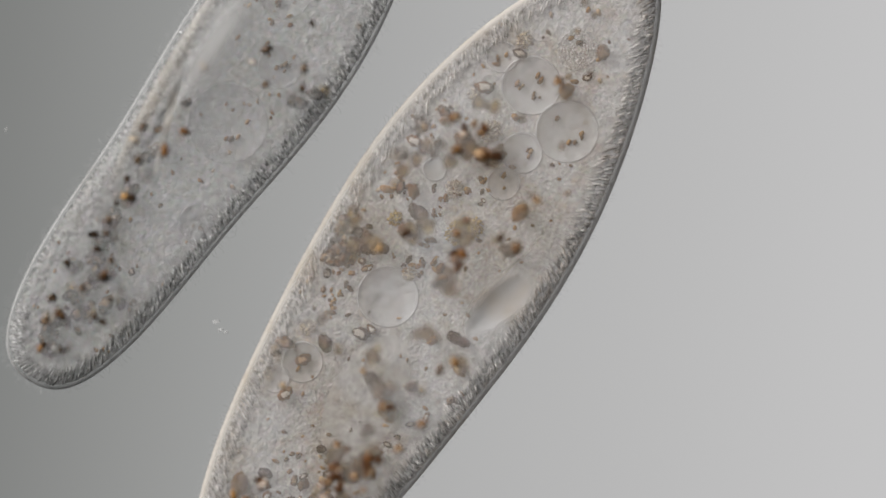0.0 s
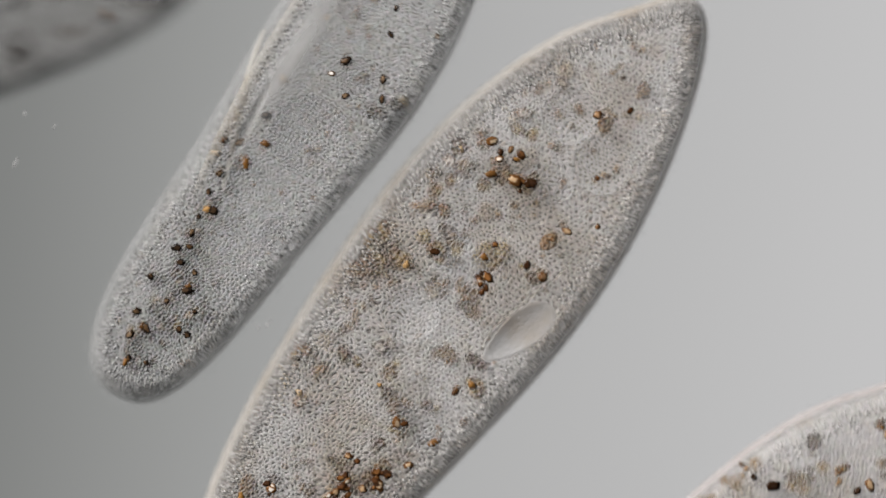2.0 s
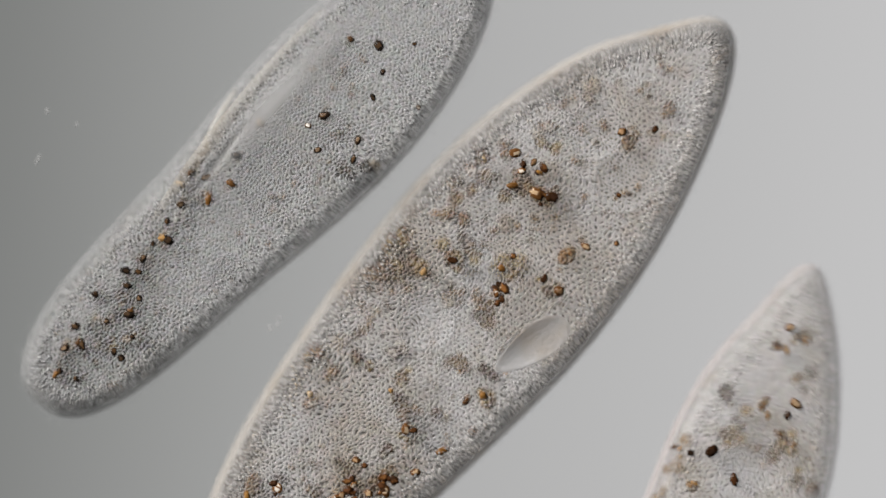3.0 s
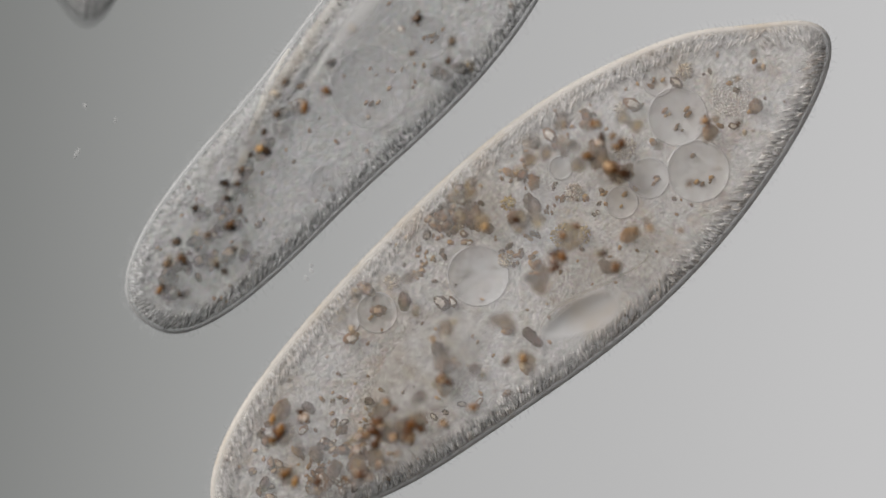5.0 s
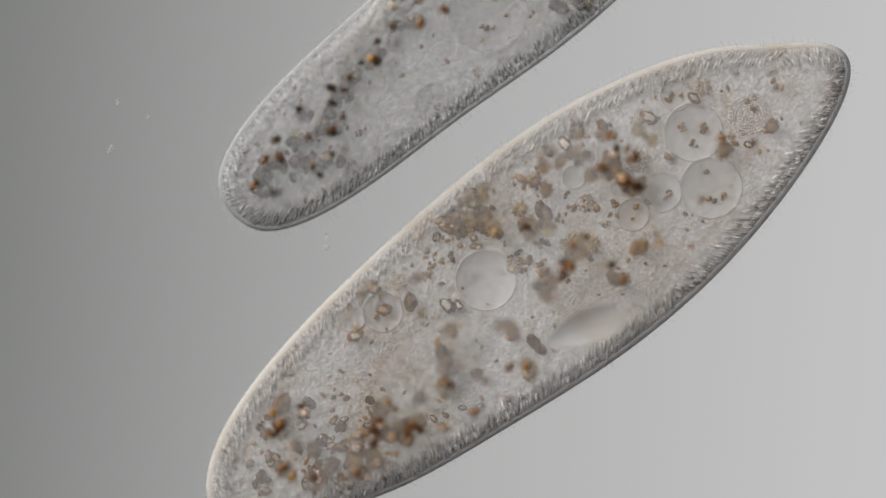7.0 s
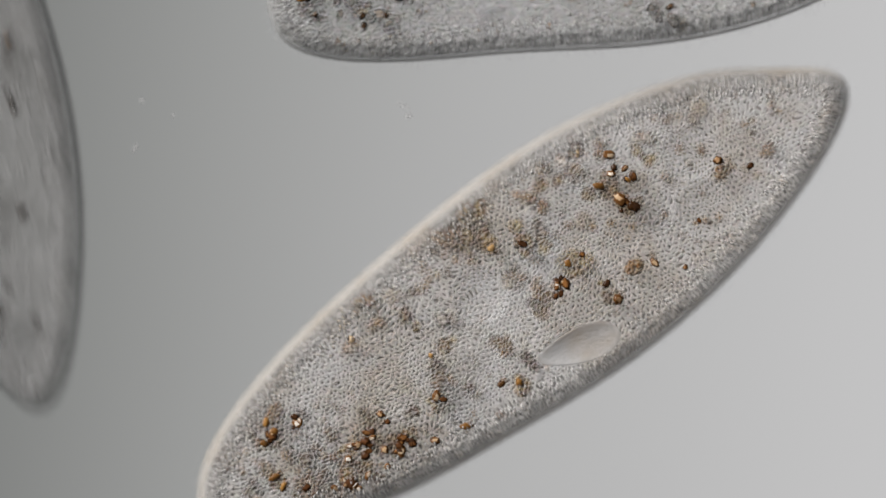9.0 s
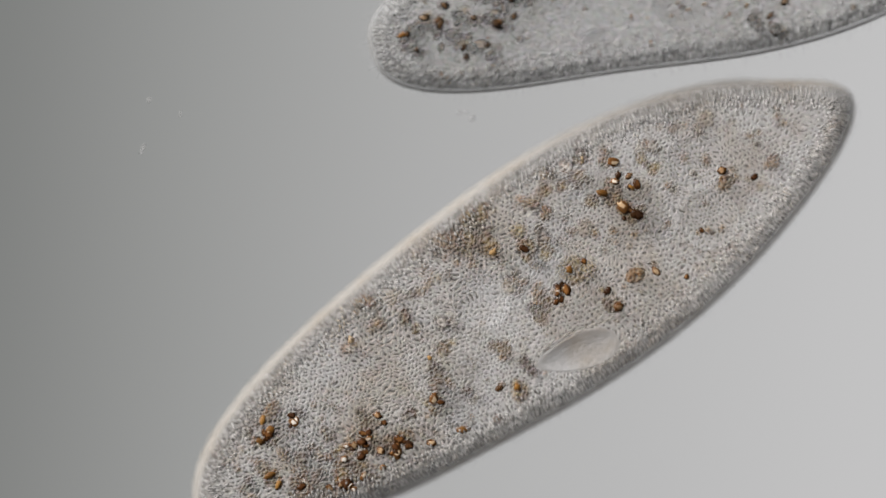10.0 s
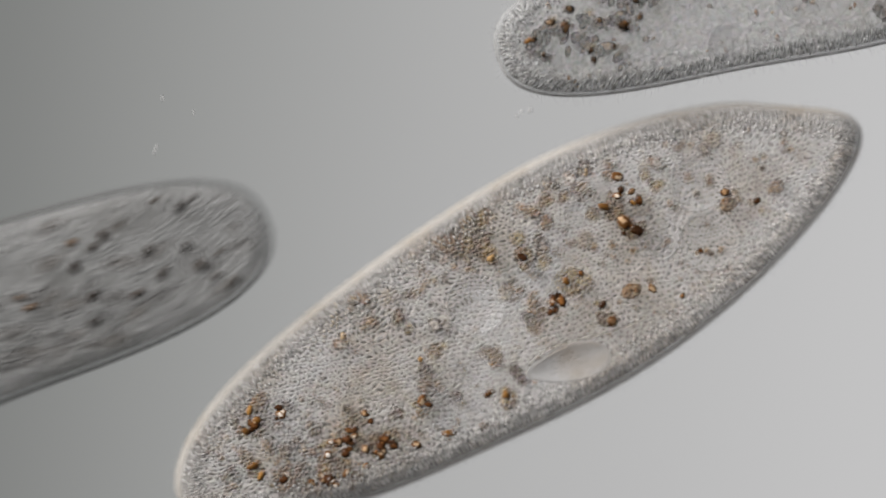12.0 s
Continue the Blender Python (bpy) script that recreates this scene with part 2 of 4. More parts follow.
VACUOLE = tissue("vacuole", (0.66, 0.67, 0.69), (0.60, 0.59, 0.59), 0.42, grain=420, bump=0.3, rough=0.6)
GREY_VACUOLE = tissue("grey_vacuole", (0.42, 0.42, 0.43), (0.38, 0.37, 0.37), 0.30, grain=420, bump=0.4, rough=0.6)
VEIL = haze_material("pale_veil", ((0.0, (0.47, 0.465, 0.46)), (1.0, (0.44, 0.435, 0.43))), 0.62, 0.3)
GREY_CORTEX = tissue("grey_cortex", (0.31, 0.31, 0.31), (0.27, 0.265, 0.26), 0.92, grain=330, bump=0.15, rough=0.6, dense=True)
DARK_CORTEX = tissue("dark_cortex", (0.09, 0.09, 0.09), (0.06, 0.06, 0.06), 0.95, grain=200, bump=0.2, rough=0.6, dense=True)
PALE_CORTEX = tissue("brownish_cortex", (0.42, 0.37, 0.355), (0.34, 0.27, 0.24), 0.85, grain=420, bump=0.12, rough=0.5, dense=True)
SWIMMER_CYTOPLASM = tissue("dark_cytoplasm", (0.34, 0.34, 0.34), (0.12, 0.116, 0.112), 0.66, grain=160, bump=0.6, patch=26, low=0.42, high=0.66)
POCKET = tissue("mouth_pocket", (0.41, 0.405, 0.405), (0.37, 0.32, 0.27), 0.58, grain=200, bump=0.2, rough=0.7, patch=30)
LIP = tissue("pale_fold", (0.60, 0.57, 0.52), (0.46, 0.38, 0.28), 0.25, grain=300, bump=0.2, rough=0.7)
DEEP_ROD = tissue("deep_rods", (0.66, 0.64, 0.62), (0.56, 0.49, 0.43), 0.85, grain=300, bump=0.1, rough=0.6, island=0.62)
GREY_DEEP_ROD = tissue("grey_deep_rods", (0.52, 0.52, 0.52), (0.46, 0.45, 0.43), 0.85, grain=300, bump=0.1, rough=0.6, island=0.62)
CLEAR_BEAD = tissue("clear_beads", (0.62, 0.61, 0.60), (0.52, 0.48, 0.44), 0.8, grain=300, bump=0.1, rough=0.5, island=0.45)
OCHRE_GRAIN = tissue("ochre_grains", (0.42, 0.30, 0.10), (0.30, 0.18, 0.03), 0.9, grain=300, bump=0.1, rough=0.5, patch=160, island=0.45)
PALE_GRAIN = tissue("pale_grains", (0.54, 0.48, 0.40), (0.44, 0.34, 0.22), 0.85, grain=300, bump=0.1, rough=0.5, patch=120, island=0.45)
GROOVE_EDGE = tissue("groove_edge", (0.62, 0.60, 0.56), (0.52, 0.44, 0.33), 0.50, grain=200, bump=0.1, rough=0.6)
GREY_BEAD = tissue("grey_beads", (0.40, 0.40, 0.40), (0.36, 0.34, 0.31), 0.55, grain=300, bump=0.1, rough=0.6, island=0.45)
GREY_ROD = tissue("grey_rods", (0.44, 0.44, 0.44), (0.40, 0.39, 0.37), 0.36, grain=300, bump=0.1, rough=0.6, island=0.32)
HAIR = tissue("cilia", (0.70, 0.70, 0.70), (0.60, 0.60, 0.60), 0.12, bump=0.0)
# crystals: dark outlines and bright cores of refracted light, painted as side and top colours
CRYSTAL = grain_material("brown_shade_rims", ((0.0, (0.022, 0.010, 0.004)), (0.6, (0.06, 0.024, 0.008)), (1.0, (0.17, 0.075, 0.022))), 0.25, 0.97)
DARK_CRYSTAL = grain_material("dark_grains_and_shade_rims", ((0.0, (0.012, 0.009, 0.007)), (0.6, (0.032, 0.020, 0.012)), (1.0, (0.10, 0.055, 0.024))), 0.25, 0.92)
BROWN_GLINT = grain_material("brown_painted_glints", ((0.0, (0.04, 0.024, 0.016)), (0.4, (0.10, 0.040, 0.016)), (0.65, (0.22, 0.095, 0.03)), (0.82, (0.50, 0.36, 0.22)), (1.0, (0.82, 0.79, 0.75))), 0.2, 0.95)
CLEAR_GLINT = grain_material("clear_painted_glints", ((0.0, (0.03, 0.020, 0.014)), (0.5, (0.11, 0.06, 0.028)), (0.85, (0.32, 0.23, 0.15)), (1.0, (0.72, 0.70, 0.67))), 0.2, 0.95)
GLASSY_GLINT = grain_material("bright_painted_glints", ((0.0, (0.40, 0.34, 0.27)), (1.0, (0.80, 0.78, 0.74))), 0.2, 0.95)
BROWN = grain_material("brown_globules", ((0.0, (0.05, 0.022, 0.008)), (0.6, (0.13, 0.058, 0.016)), (1.0, (0.24, 0.12, 0.035))), 0.7, 0.85)
AMBER = grain_material("amber_droplets", ((0.0, (0.06, 0.026, 0.008)), (0.5, (0.20, 0.088, 0.018)), (0.8, (0.36, 0.19, 0.05)), (1.0, (0.46, 0.36, 0.24))), 0.4, 0.85)
HAZE = haze_material("pigment_haze", ((0.0, (0.055, 0.026, 0.008)), (0.35, (0.14, 0.066, 0.014)), (0.75, (0.30, 0.165, 0.03)), (1.0, (0.38, 0.26, 0.07))), 0.74)
DARK_HAZE = haze_material("dark_haze", ((0.0, (0.016, 0.015, 0.014)), (0.6, (0.05, 0.045, 0.040)), (1.0, (0.12, 0.10, 0.08))), 0.85)
DUST = grain_material("dust", ((0.0, (0.38, 0.38, 0.38)), (1.0, (0.62, 0.62, 0.62))), 0.5, 0.32)


# ---- mesh helpers ----
def part(name, data, mat, parent, label="", kind=""):
    """Links a mesh, or a bmesh, as one part of a thing."""
    if isinstance(data, bmesh.types.BMesh):
        me = bpy.data.meshes.new(name)
        data.to_mesh(me)
        data.free()
        data = me
    for one in (mat if isinstance(mat, tuple) else (mat,)):
        if one.name not in data.materials:
            data.materials.append(one)
    ob = new(name, data)
    ob.parent = parent
    return tagged(ob, label=label, kind=kind)


def smooth_mesh(name, verts, faces, slots=None):
    me = bpy.data.meshes.new(name)
    me.from_pydata((np.asarray(verts) * UNIT).tolist(), [], faces)
    me.polygons.foreach_set("use_smooth", [True] * len(me.polygons))
    if slots is not None:
        me.polygons.foreach_set("material_index", slots)
    me.update()
    return me


class Shape:
    """A cell's outline as a bent ellipse, and the height of its domed skin and of the cytoplasm under it."""

    def __init__(self, long, wide, bends, dome, inset=22.0, scale=1.0):
        self.long, self.wide, self.bends, self.dome, self.inset, self.scale = long * scale, wide * scale, bends, dome, inset, scale
        self.skin_dents, self.inner_dents, self.brim, self.level = [], [], 32.0, 5.0

    def radius(self, th):
        r = np.ones_like(th) + self.bends[0]
        for k in range(1, (len(self.bends) + 1) // 2):
            r = r + self.bends[2 * k - 1] * np.cos(k * th) + self.bends[2 * k] * np.sin(k * th)
        return r

    def edge(self, th, inset=0.0):
        r = self.radius(th)
        return r * np.cos(th) * (self.long - inset), r * np.sin(th) * (self.wide - inset)

    def rho(self, x, y, inset=0.0):
        qx, qy = np.asarray(x) / (self.long - inset), np.asarray(y) / (self.wide - inset)
        return np.hypot(qx, qy) / self.radius(np.arctan2(qy, qx))

    def dented(self, x, y, dents):
        low = np.zeros_like(np.asarray(x, float))
        for cx, cy, a, b, turn, depth in dents:
            c, s = math.cos(radians(turn)), math.sin(radians(turn))
            u, v = (x - cx) * c + (y - cy) * s, -(x - cx) * s + (y - cy) * c
            low = np.maximum(low, depth * np.clip(1 - (u / a) ** 2 - (v / b) ** 2, 0, 1))
        return low

    def skin(self, x, y):
        r = np.clip(self.rho(x, y), 0, 1)
        d = np.clip(self.outward(x, y)[2] / self.brim, 0, 1)
        return self.dome * (0.84 * (1 - (1 - d) ** 1.9) + 0.16 * (1 - r ** 4)) - self.dented(x, y, self.skin_dents)

    def inner(self, x, y):
        r = np.clip(self.rho(x, y, self.inset), 0, 1)
        return self.level * np.sqrt(1 - r ** 6) - self.dented(x, y, self.inner_dents)

    def outward(self, x, y):
        e = 1.0
        gx = (self.rho(x + e, y) - self.rho(x - e, y)) / (2 * e)
        gy = (self.rho(x, y + e) - self.rho(x, y - e)) / (2 * e)
        n = np.hypot(gx, gy) + 1e-9
        return gx / n, gy / n, (1 - self.rho(x, y)) / n

    def shell(self, name, inset, rings, segs, height):
        """A closed domed body; its underside is the mesh's second material."""
        th = np.arange(segs) * 2 * np.pi / segs
        ex, ey = self.edge(th, inset)
        s = np.linspace(0, 1, rings + 1)[1:]
        r = 1 - (1 - s) ** 1.9
        xs, ys = r[:, None] * ex, r[:, None] * ey
        flat = np.sqrt(np.clip(1 - r ** 6, 0, 1))[:, None] * np.ones_like(ex)
        top = np.stack([xs, ys, np.where(r[:, None] < 1, height(xs, ys), 0)], -1).reshape(-1, 3)
        under = np.stack([xs, ys, -self.dome * 0.8 * flat], -1)[:-1].reshape(-1, 3)
        verts = np.concatenate([[[0, 0, float(height(np.array(0.0), np.array(0.0)))]], top, [[0, 0, -self.dome * 0.8]], under])
        nt, b0 = 1 + rings * segs, 2 + rings * segs
        nxt = np.roll(np.arange(segs), -1)
        faces = [(0, 1 + i, 1 + int(nxt[i])) for i in range(segs)]
        for k in range(rings - 1):
            a, b = 1 + k * segs, 1 + (k + 1) * segs
            faces += [(a + i, b + i, b + int(nxt[i]), a + int(nxt[i])) for i in range(segs)]
        n_top = len(faces)
        faces += [(nt, b0 + int(nxt[i]), b0 + i) for i in range(segs)]
        for k in range(rings - 1):
            a = b0 + k * segs
            b = b0 + (k + 1) * segs if k < rings - 2 else 1 + (rings - 1) * segs
            faces += [(a + i, a + int(nxt[i]), b + int(nxt[i]), b + i) for i in range(segs)]
        me = smooth_mesh(name, verts, faces, [0] * n_top + [1] * (len(faces) - n_top))
        away = np.clip((self.outward(verts[:, 0], verts[:, 1])[2] - 16) / 26, 0, 1)
        away[0] = 1
        me.attributes.new("pit_share", "FLOAT", "POINT").data.foreach_set("value", away.astype(np.float32))
        return me


def bead_mesh(name, x, y, z, ux, uy, length, width, height):
    """Many small domes on a surface, each drawn out along its own direction."""
    ring = np.arange(6) * np.pi / 3
    local = [(math.cos(a), math.sin(a), -0.25) for a in ring] + [(0.62 * math.cos(a + 0.5), 0.62 * math.sin(a + 0.5), 0.72) for a in ring] + [(0, 0, 1.0)]
    local = np.array(local)
    n, k = len(x), len(local)
    lx, ly = local[:, 0][None] * length[:, None], local[:, 1][None] * width[:, None]
    vx = x[:, None] + lx * ux[:, None] - ly * uy[:, None]
    vy = y[:, None] + lx * uy[:, None] + ly * ux[:, None]
    vz = z[:, None] + local[:, 2][None] * height[:, None]
    verts = np.stack([vx, vy, vz], -1)
    return verts.reshape(-1, 3), n, k


def bead_faces(n, k):
    one = []
    for i in range(6):
        j = (i + 1) % 6
        one += [(i, j, 6 + i), (j, 6 + j, 6 + i), (6 + i, 6 + j, 12)]
    one = np.array(one)
    return (one[None] + (np.arange(n) * k)[:, None, None]).reshape(-1, 3).tolist()


def laid(verts, shape_height, x, y, n, k, z0):
    """Lets the beads follow the slope of the surface they sit on."""
    v = verts.reshape(n, k, 3)
    v[:, :, 2] += shape_height(v[:, :, 0], v[:, :, 1]) - z0[:, None]
    return v.reshape(-1, 3)


def bowl(radius, depth, lip=1.5):
    """A round hollow with a thin raised rim."""
    prof = [(r * radius, -depth * (1 - r * r)) for r in (0.15, 0.35, 0.55, 0.72, 0.86, 0.95)] + [(radius, lip * 0.5), (radius + lip * 0.8, lip * 1.1), (radius + lip * 1.8, lip * 0.4), (radius + lip * 2.4, -lip * 0.9)]
    return lathe(prof, -depth)


def lathe(prof, centre, segs=40):
    verts, faces = [(0, 0, centre)], []
    for r, z in prof:
        verts += [(r * math.cos(2 * math.pi * i / segs), r * math.sin(2 * math.pi * i / segs), z) for i in range(segs)]
    faces += [(0, 1 + i, 1 + (i + 1) % segs) for i in range(segs)]
    for k in range(len(prof) - 1):
        a, b = 1 + k * segs, 1 + (k + 1) * segs
        faces += [(a + i, b + i, b + (i + 1) % segs, a + (i + 1) % segs) for i in range(segs)]
    return np.array(verts, float), faces


def nugget_meshes(name, mat, count, rng, sharp=0.25, glint=None):
    """A few shapes of grain; a crystal's lighter top and darker sides are painted refraction."""
    made = []
    for _ in range(count):
        bm = bmesh.new()
        bmesh.ops.create_icosphere(bm, subdivisions=3 if glint else 2, radius=1.0)
        off = Vector((rng.random() * 9, rng.random() * 9, rng.random() * 9))
        long, low = 1 + rng.random() * 0.55, 0.85 + rng.random() * 0.2
        for v in bm.verts:
            d = v.co.normalized()
            v.co = d * (1 + sharp * noise.noise(d * 1.6 + off) + sharp * 0.5 * noise.noise(d * 3.4 + off))
            v.co.x *= long
            v.co.y *= low
            if glint:
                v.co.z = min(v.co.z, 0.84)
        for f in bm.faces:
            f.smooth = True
            if glint and f.calc_center_median().z > 0.80:
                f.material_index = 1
        bm.transform(Matrix.Scale(UNIT, 4))
        me = bpy.data.meshes.new(name)
        bm.to_mesh(me)
        bm.free()
        me.materials.append(mat)
        if glint:
            me.materials.append(glint)
        made.append(me)
    return made


RNG = random.Random(4)
CRYSTALS = nugget_meshes("crystal", CRYSTAL, 10, RNG, 0.3, BROWN_GLINT)
DARK_CRYSTALS = nugget_meshes("crystal", DARK_CRYSTAL, 9, RNG, 0.3, CLEAR_GLINT)
DROPLETS = nugget_meshes("droplet", AMBER, 5, RNG, 0.5)
DARK_GRAINS = nugget_meshes("crystal", DARK_CRYSTAL, 5, RNG, 0.3)
BROWN_DROPLETS = nugget_meshes("droplet", BROWN, 4, RNG, 0.35)
GLASSY_CRYSTALS = nugget_meshes("crystal", CRYSTAL, 4, RNG, 0.25, GLASSY_GLINT)
CLOUDS = nugget_meshes("pigment_cloud", HAZE, 5, RNG, 0.3)
DARK_CLOUDS = nugget_meshes("dark_cloud", DARK_HAZE, 5, RNG, 0.3)


def nuggets(cell, shape, name, meshes, places, lift, bed=None):
    """One object for each crystal: places are rows of x, y and radius; bed is the surface that they lie on, else the skin."""
    bed = bed or shape.skin
    for x, y, r in places:
        if float(shape.rho(x, y, shape.inset)) > 0.97:
            continue
        ob = new(name, RNG.choice(meshes))
        ob.parent = cell
        z = float(bed(np.array(float(x)), np.array(float(y)))) + lift * r
        ob.matrix_basis = pose(x * UNIT, y * UNIT, z * UNIT, RNG.uniform(-16, 16), RNG.uniform(-16, 16), RNG.uniform(0, 360)) @ Matrix.Diagonal((r, r, r * 0.8, 1))


def clouds(cell, shape, meshes, places, stretch=1.0, turn=None, bed=None, sink=5.0):
    """Soft flat patches of pigment just over a surface: places are rows of x, y and radius."""
    bed = bed or shape.skin
    for x, y, r in places:
        if float(shape.rho(x, y, shape.inset)) > 0.97:
            continue
        if float(shape.dented(np.array(float(x)), np.array(float(y)), shape.skin_dents)) > 1.5:
            continue
        ob = new("pigment_cloud", RNG.choice(meshes))
        ob.parent = cell
        z = float(bed(np.array(float(x)), np.array(float(y)))) - sink
        angle = RNG.uniform(0, 360) if turn is None else turn + RNG.uniform(-25, 25)
        ob.matrix_basis = pose(x * UNIT, y * UNIT, z * UNIT, 0, 0, angle) @ Matrix.Diagonal((r * stretch, r, 0.16 * r, 1))


def near(places, spread):
    """The same places, each shifted a little."""
    return [(x + RNG.gauss(0, spread), y + RNG.gauss(0, spread), r) for x, y, r in places]


def granular_ball(cell, shape, x, y, radius, mat):
    """A ball of small grains packed together, lying on the cytoplasm."""
    n = int(1.5 * (radius / 3.0) ** 2)
    k = np.arange(n) + 0.5
    q, a = radius * np.sqrt(k / n), k * 2.39996 + RNG.uniform(0, 6)
    gx = x + q * np.cos(a) + np.array([RNG.gauss(0, 0.8) for _ in k])
    gy = y + 0.9 * q * np.sin(a) + np.array([RNG.gauss(0, 0.8) for _ in k])
    gz = shape.inner(gx, gy) + 0.35 * radius * np.sqrt(np.clip(1 - (q / radius) ** 2, 0, 1)) + 0.5
    size = np.array([RNG.uniform(1.7, 3.1) for _ in k])
    verts, count, step = bead_mesh("grains", gx, gy, gz, np.cos(a), np.sin(a), size * 1.15, size, size * 1.1)
    return part("granular_vacuole", smooth_mesh("granular_vacuole", verts, bead_faces(count, step)), mat, cell, "ball of small pale ochre grains")


def ringed_vacuole(cell, shape, x, y, radius):
    """A round body made of rings of beads, one within the other."""
    xs, ys, us = [], [], []
    for ring in np.arange(radius, 4, -5.6):
        count = max(5, int(6.283 * ring / 5.2))
        for i in range(count):
            a = 6.283 * i / count + RNG.gauss(0, 0.03)
            if RNG.random() < 0.9:
                xs.append(x + ring * math.cos(a) + RNG.gauss(0, 0.5))
                ys.append(y + 0.92 * ring * math.sin(a) + RNG.gauss(0, 0.5))
                us.append(a + 1.571)
    gx, gy, us = np.array(xs), np.array(ys), np.array(us)
    one = np.ones_like(gx)
    verts, count, step = bead_mesh("grains", gx, gy, shape.inner(gx, gy) + 1, np.cos(us), np.sin(us), one * 2.6, one * 1.7, one * 2.4)
    return part("ringed_vacuole", smooth_mesh("ringed_vacuole", verts, bead_faces(count, step)), CLEAR_BEAD, cell, "round body of fine beads in rings")


def round_part(cell, shape, name, mat, x, y, radius, depth, label="", crumbs=0):
    verts, faces = bowl(radius, depth)
    verts[:, 2] += float(shape.inner(np.array(x + radius * 1.05), np.array(float(y)))) * 0.5 + float(shape.inner(np.array(x - radius * 1.05), np.array(float(y)))) * 0.5 + 1.0
    verts[:, 0] += x
    verts[:, 1] += y
    made = part(name, smooth_mesh(name, verts, faces), mat, cell, label)
    base = float(verts[0, 2])
    for _ in range(crumbs):
        a, q = RNG.uniform(0, 6.283), radius * 0.55 * RNG.random() ** 0.6
        r = RNG.uniform(2.5, 5)
        ob = new("granule", RNG.choice(DROPLETS))
        ob.parent = made
        ob.matrix_basis = pose((x + q * math.cos(a)) * UNIT, (y + q * math.sin(a)) * UNIT, (base + depth * (q / radius) ** 2 + r * 0.4) * UNIT) @ Matrix.Diagonal((r, r, r, 1))
    return made


def boat(cell, shape, name, mat, x, y, a, b, turn, depth, label, taper=0.35):
    """A long smooth pocket let into the skin."""
    verts, faces = lathe([(r, -depth * (1 - r * r)) for r in (0.15, 0.35, 0.55, 0.75, 0.9, 1.0)] + [(1.04, -depth * 0.06)], -depth, 48)
    c, s = math.cos(radians(turn)), math.sin(radians(turn))
    u, v = verts[:, 0] * a, verts[:, 1] * b * (1 - taper * verts[:, 0])
    px, py = x + u * c - v * s, y + u * s + v * c
    free = shape.skin_dents
    shape.skin_dents = []
    pz = shape.skin(px, py) + verts[:, 2] + 1.2
    shape.skin_dents = free
    return part(name, smooth_mesh(name, np.stack([px, py, pz], -1), faces), mat, cell, label)


def tube(points, radii, sides=8):
    verts, faces = [], []
    pts = [Vector(p) for p in points]
    for i, p in enumerate(pts):
        d = (pts[min(i + 1, len(pts) - 1)] - pts[max(i - 1, 0)]).normalized()
        side = d.cross(Vector((0, 0, 1))).normalized()
        up = side.cross(d)
        for k in range(sides):
            a = 2 * math.pi * k / sides
            verts.append(p + float(radii[i]) * (side * math.cos(a) + up * math.sin(a)))
    for i in range(len(pts) - 1):
        for k in range(sides):
            a, b = i * sides + k, i * sides + (k + 1) % sides
            faces.append((a, b, b + sides, a + sides))
    n = len(pts) - 1
    faces += [tuple(range(sides - 1, -1, -1)), tuple(n * sides + k for k in range(sides))]
    return np.array(verts), faces


def fold(cell, shape, name, mat, ends, width, lift, label):
    """A soft ridge on the skin along a smooth arc through the given points."""
    t = np.linspace(0, 1, 40)
    knots = np.array(ends, float)
    k = np.linspace(0, 1, len(knots))
    cx, cy = np.polyfit(k, knots[:, 0], 3), np.polyfit(k, knots[:, 1], 3)
    x, y = np.polyval(cx, t), np.polyval(cy, t)
    z = shape.skin(x, y) + lift
    r = width * np.sin(np.pi * np.clip(t * 0.96 + 0.02, 0, 1)) ** 0.5 + 0.4
    verts, faces = tube(np.stack([x, y, z * 0], -1), r, 10)
    verts[:, 2] = verts[:, 2] * 0.22 + np.repeat(z, 10)
    return part(name, smooth_mesh(name, verts, faces), mat, cell, label)


def cortex_ring(cell, shape, wide, mat):
    """The dense clear rim of the cell: a layer wrapped round its edge, over and under."""
    segs = 420
    th = np.arange(segs) * 2 * np.pi / segs
    ex, ey = shape.edge(th)
    nx, ny, _ = shape.outward(ex * 0.999, ey * 0.999)
    steps = [wide * q for q in (1.0, 0.8, 0.6, 0.42, 0.27, 0.15, 0.07, 0.02)]
    rows = []
    dense = [max(0.0, 1 - d / wide) ** 1.3 for d in steps] + [0.9] + [0.3 * (1 - d / wide) for d in steps[::-2]]
    for d in steps:
        x, y = ex - nx * d, ey - ny * d
        rows.append(np.stack([x, y, shape.skin(x, y) + 0.9 * (1 - (d / wide) ** 2)], -1))
    rows.append(np.stack([ex + nx * 0.8, ey + ny * 0.8, np.zeros(segs)], -1))
    for d in steps[::-2]:
        x, y = ex - nx * d, ey - ny * d
        rows.append(np.stack([x, y, -0.8 * shape.skin(x, y) - 0.6], -1))
    verts, n, faces = np.concatenate(rows), len(rows), []
    for k in range(n):
        a, b = k * segs, ((k + 1) % n) * segs
        faces += [(a + i, b + i, b + (i + 1) % segs, a + (i + 1) % segs) for i in range(segs)]
    me = smooth_mesh("cortex", verts, faces)
    me.attributes.new("thick_share", "FLOAT", "POINT").data.foreach_set("value", np.repeat(dense, segs).astype(np.float32))
    return part("cortex", me, mat, cell, "clear dense rim")


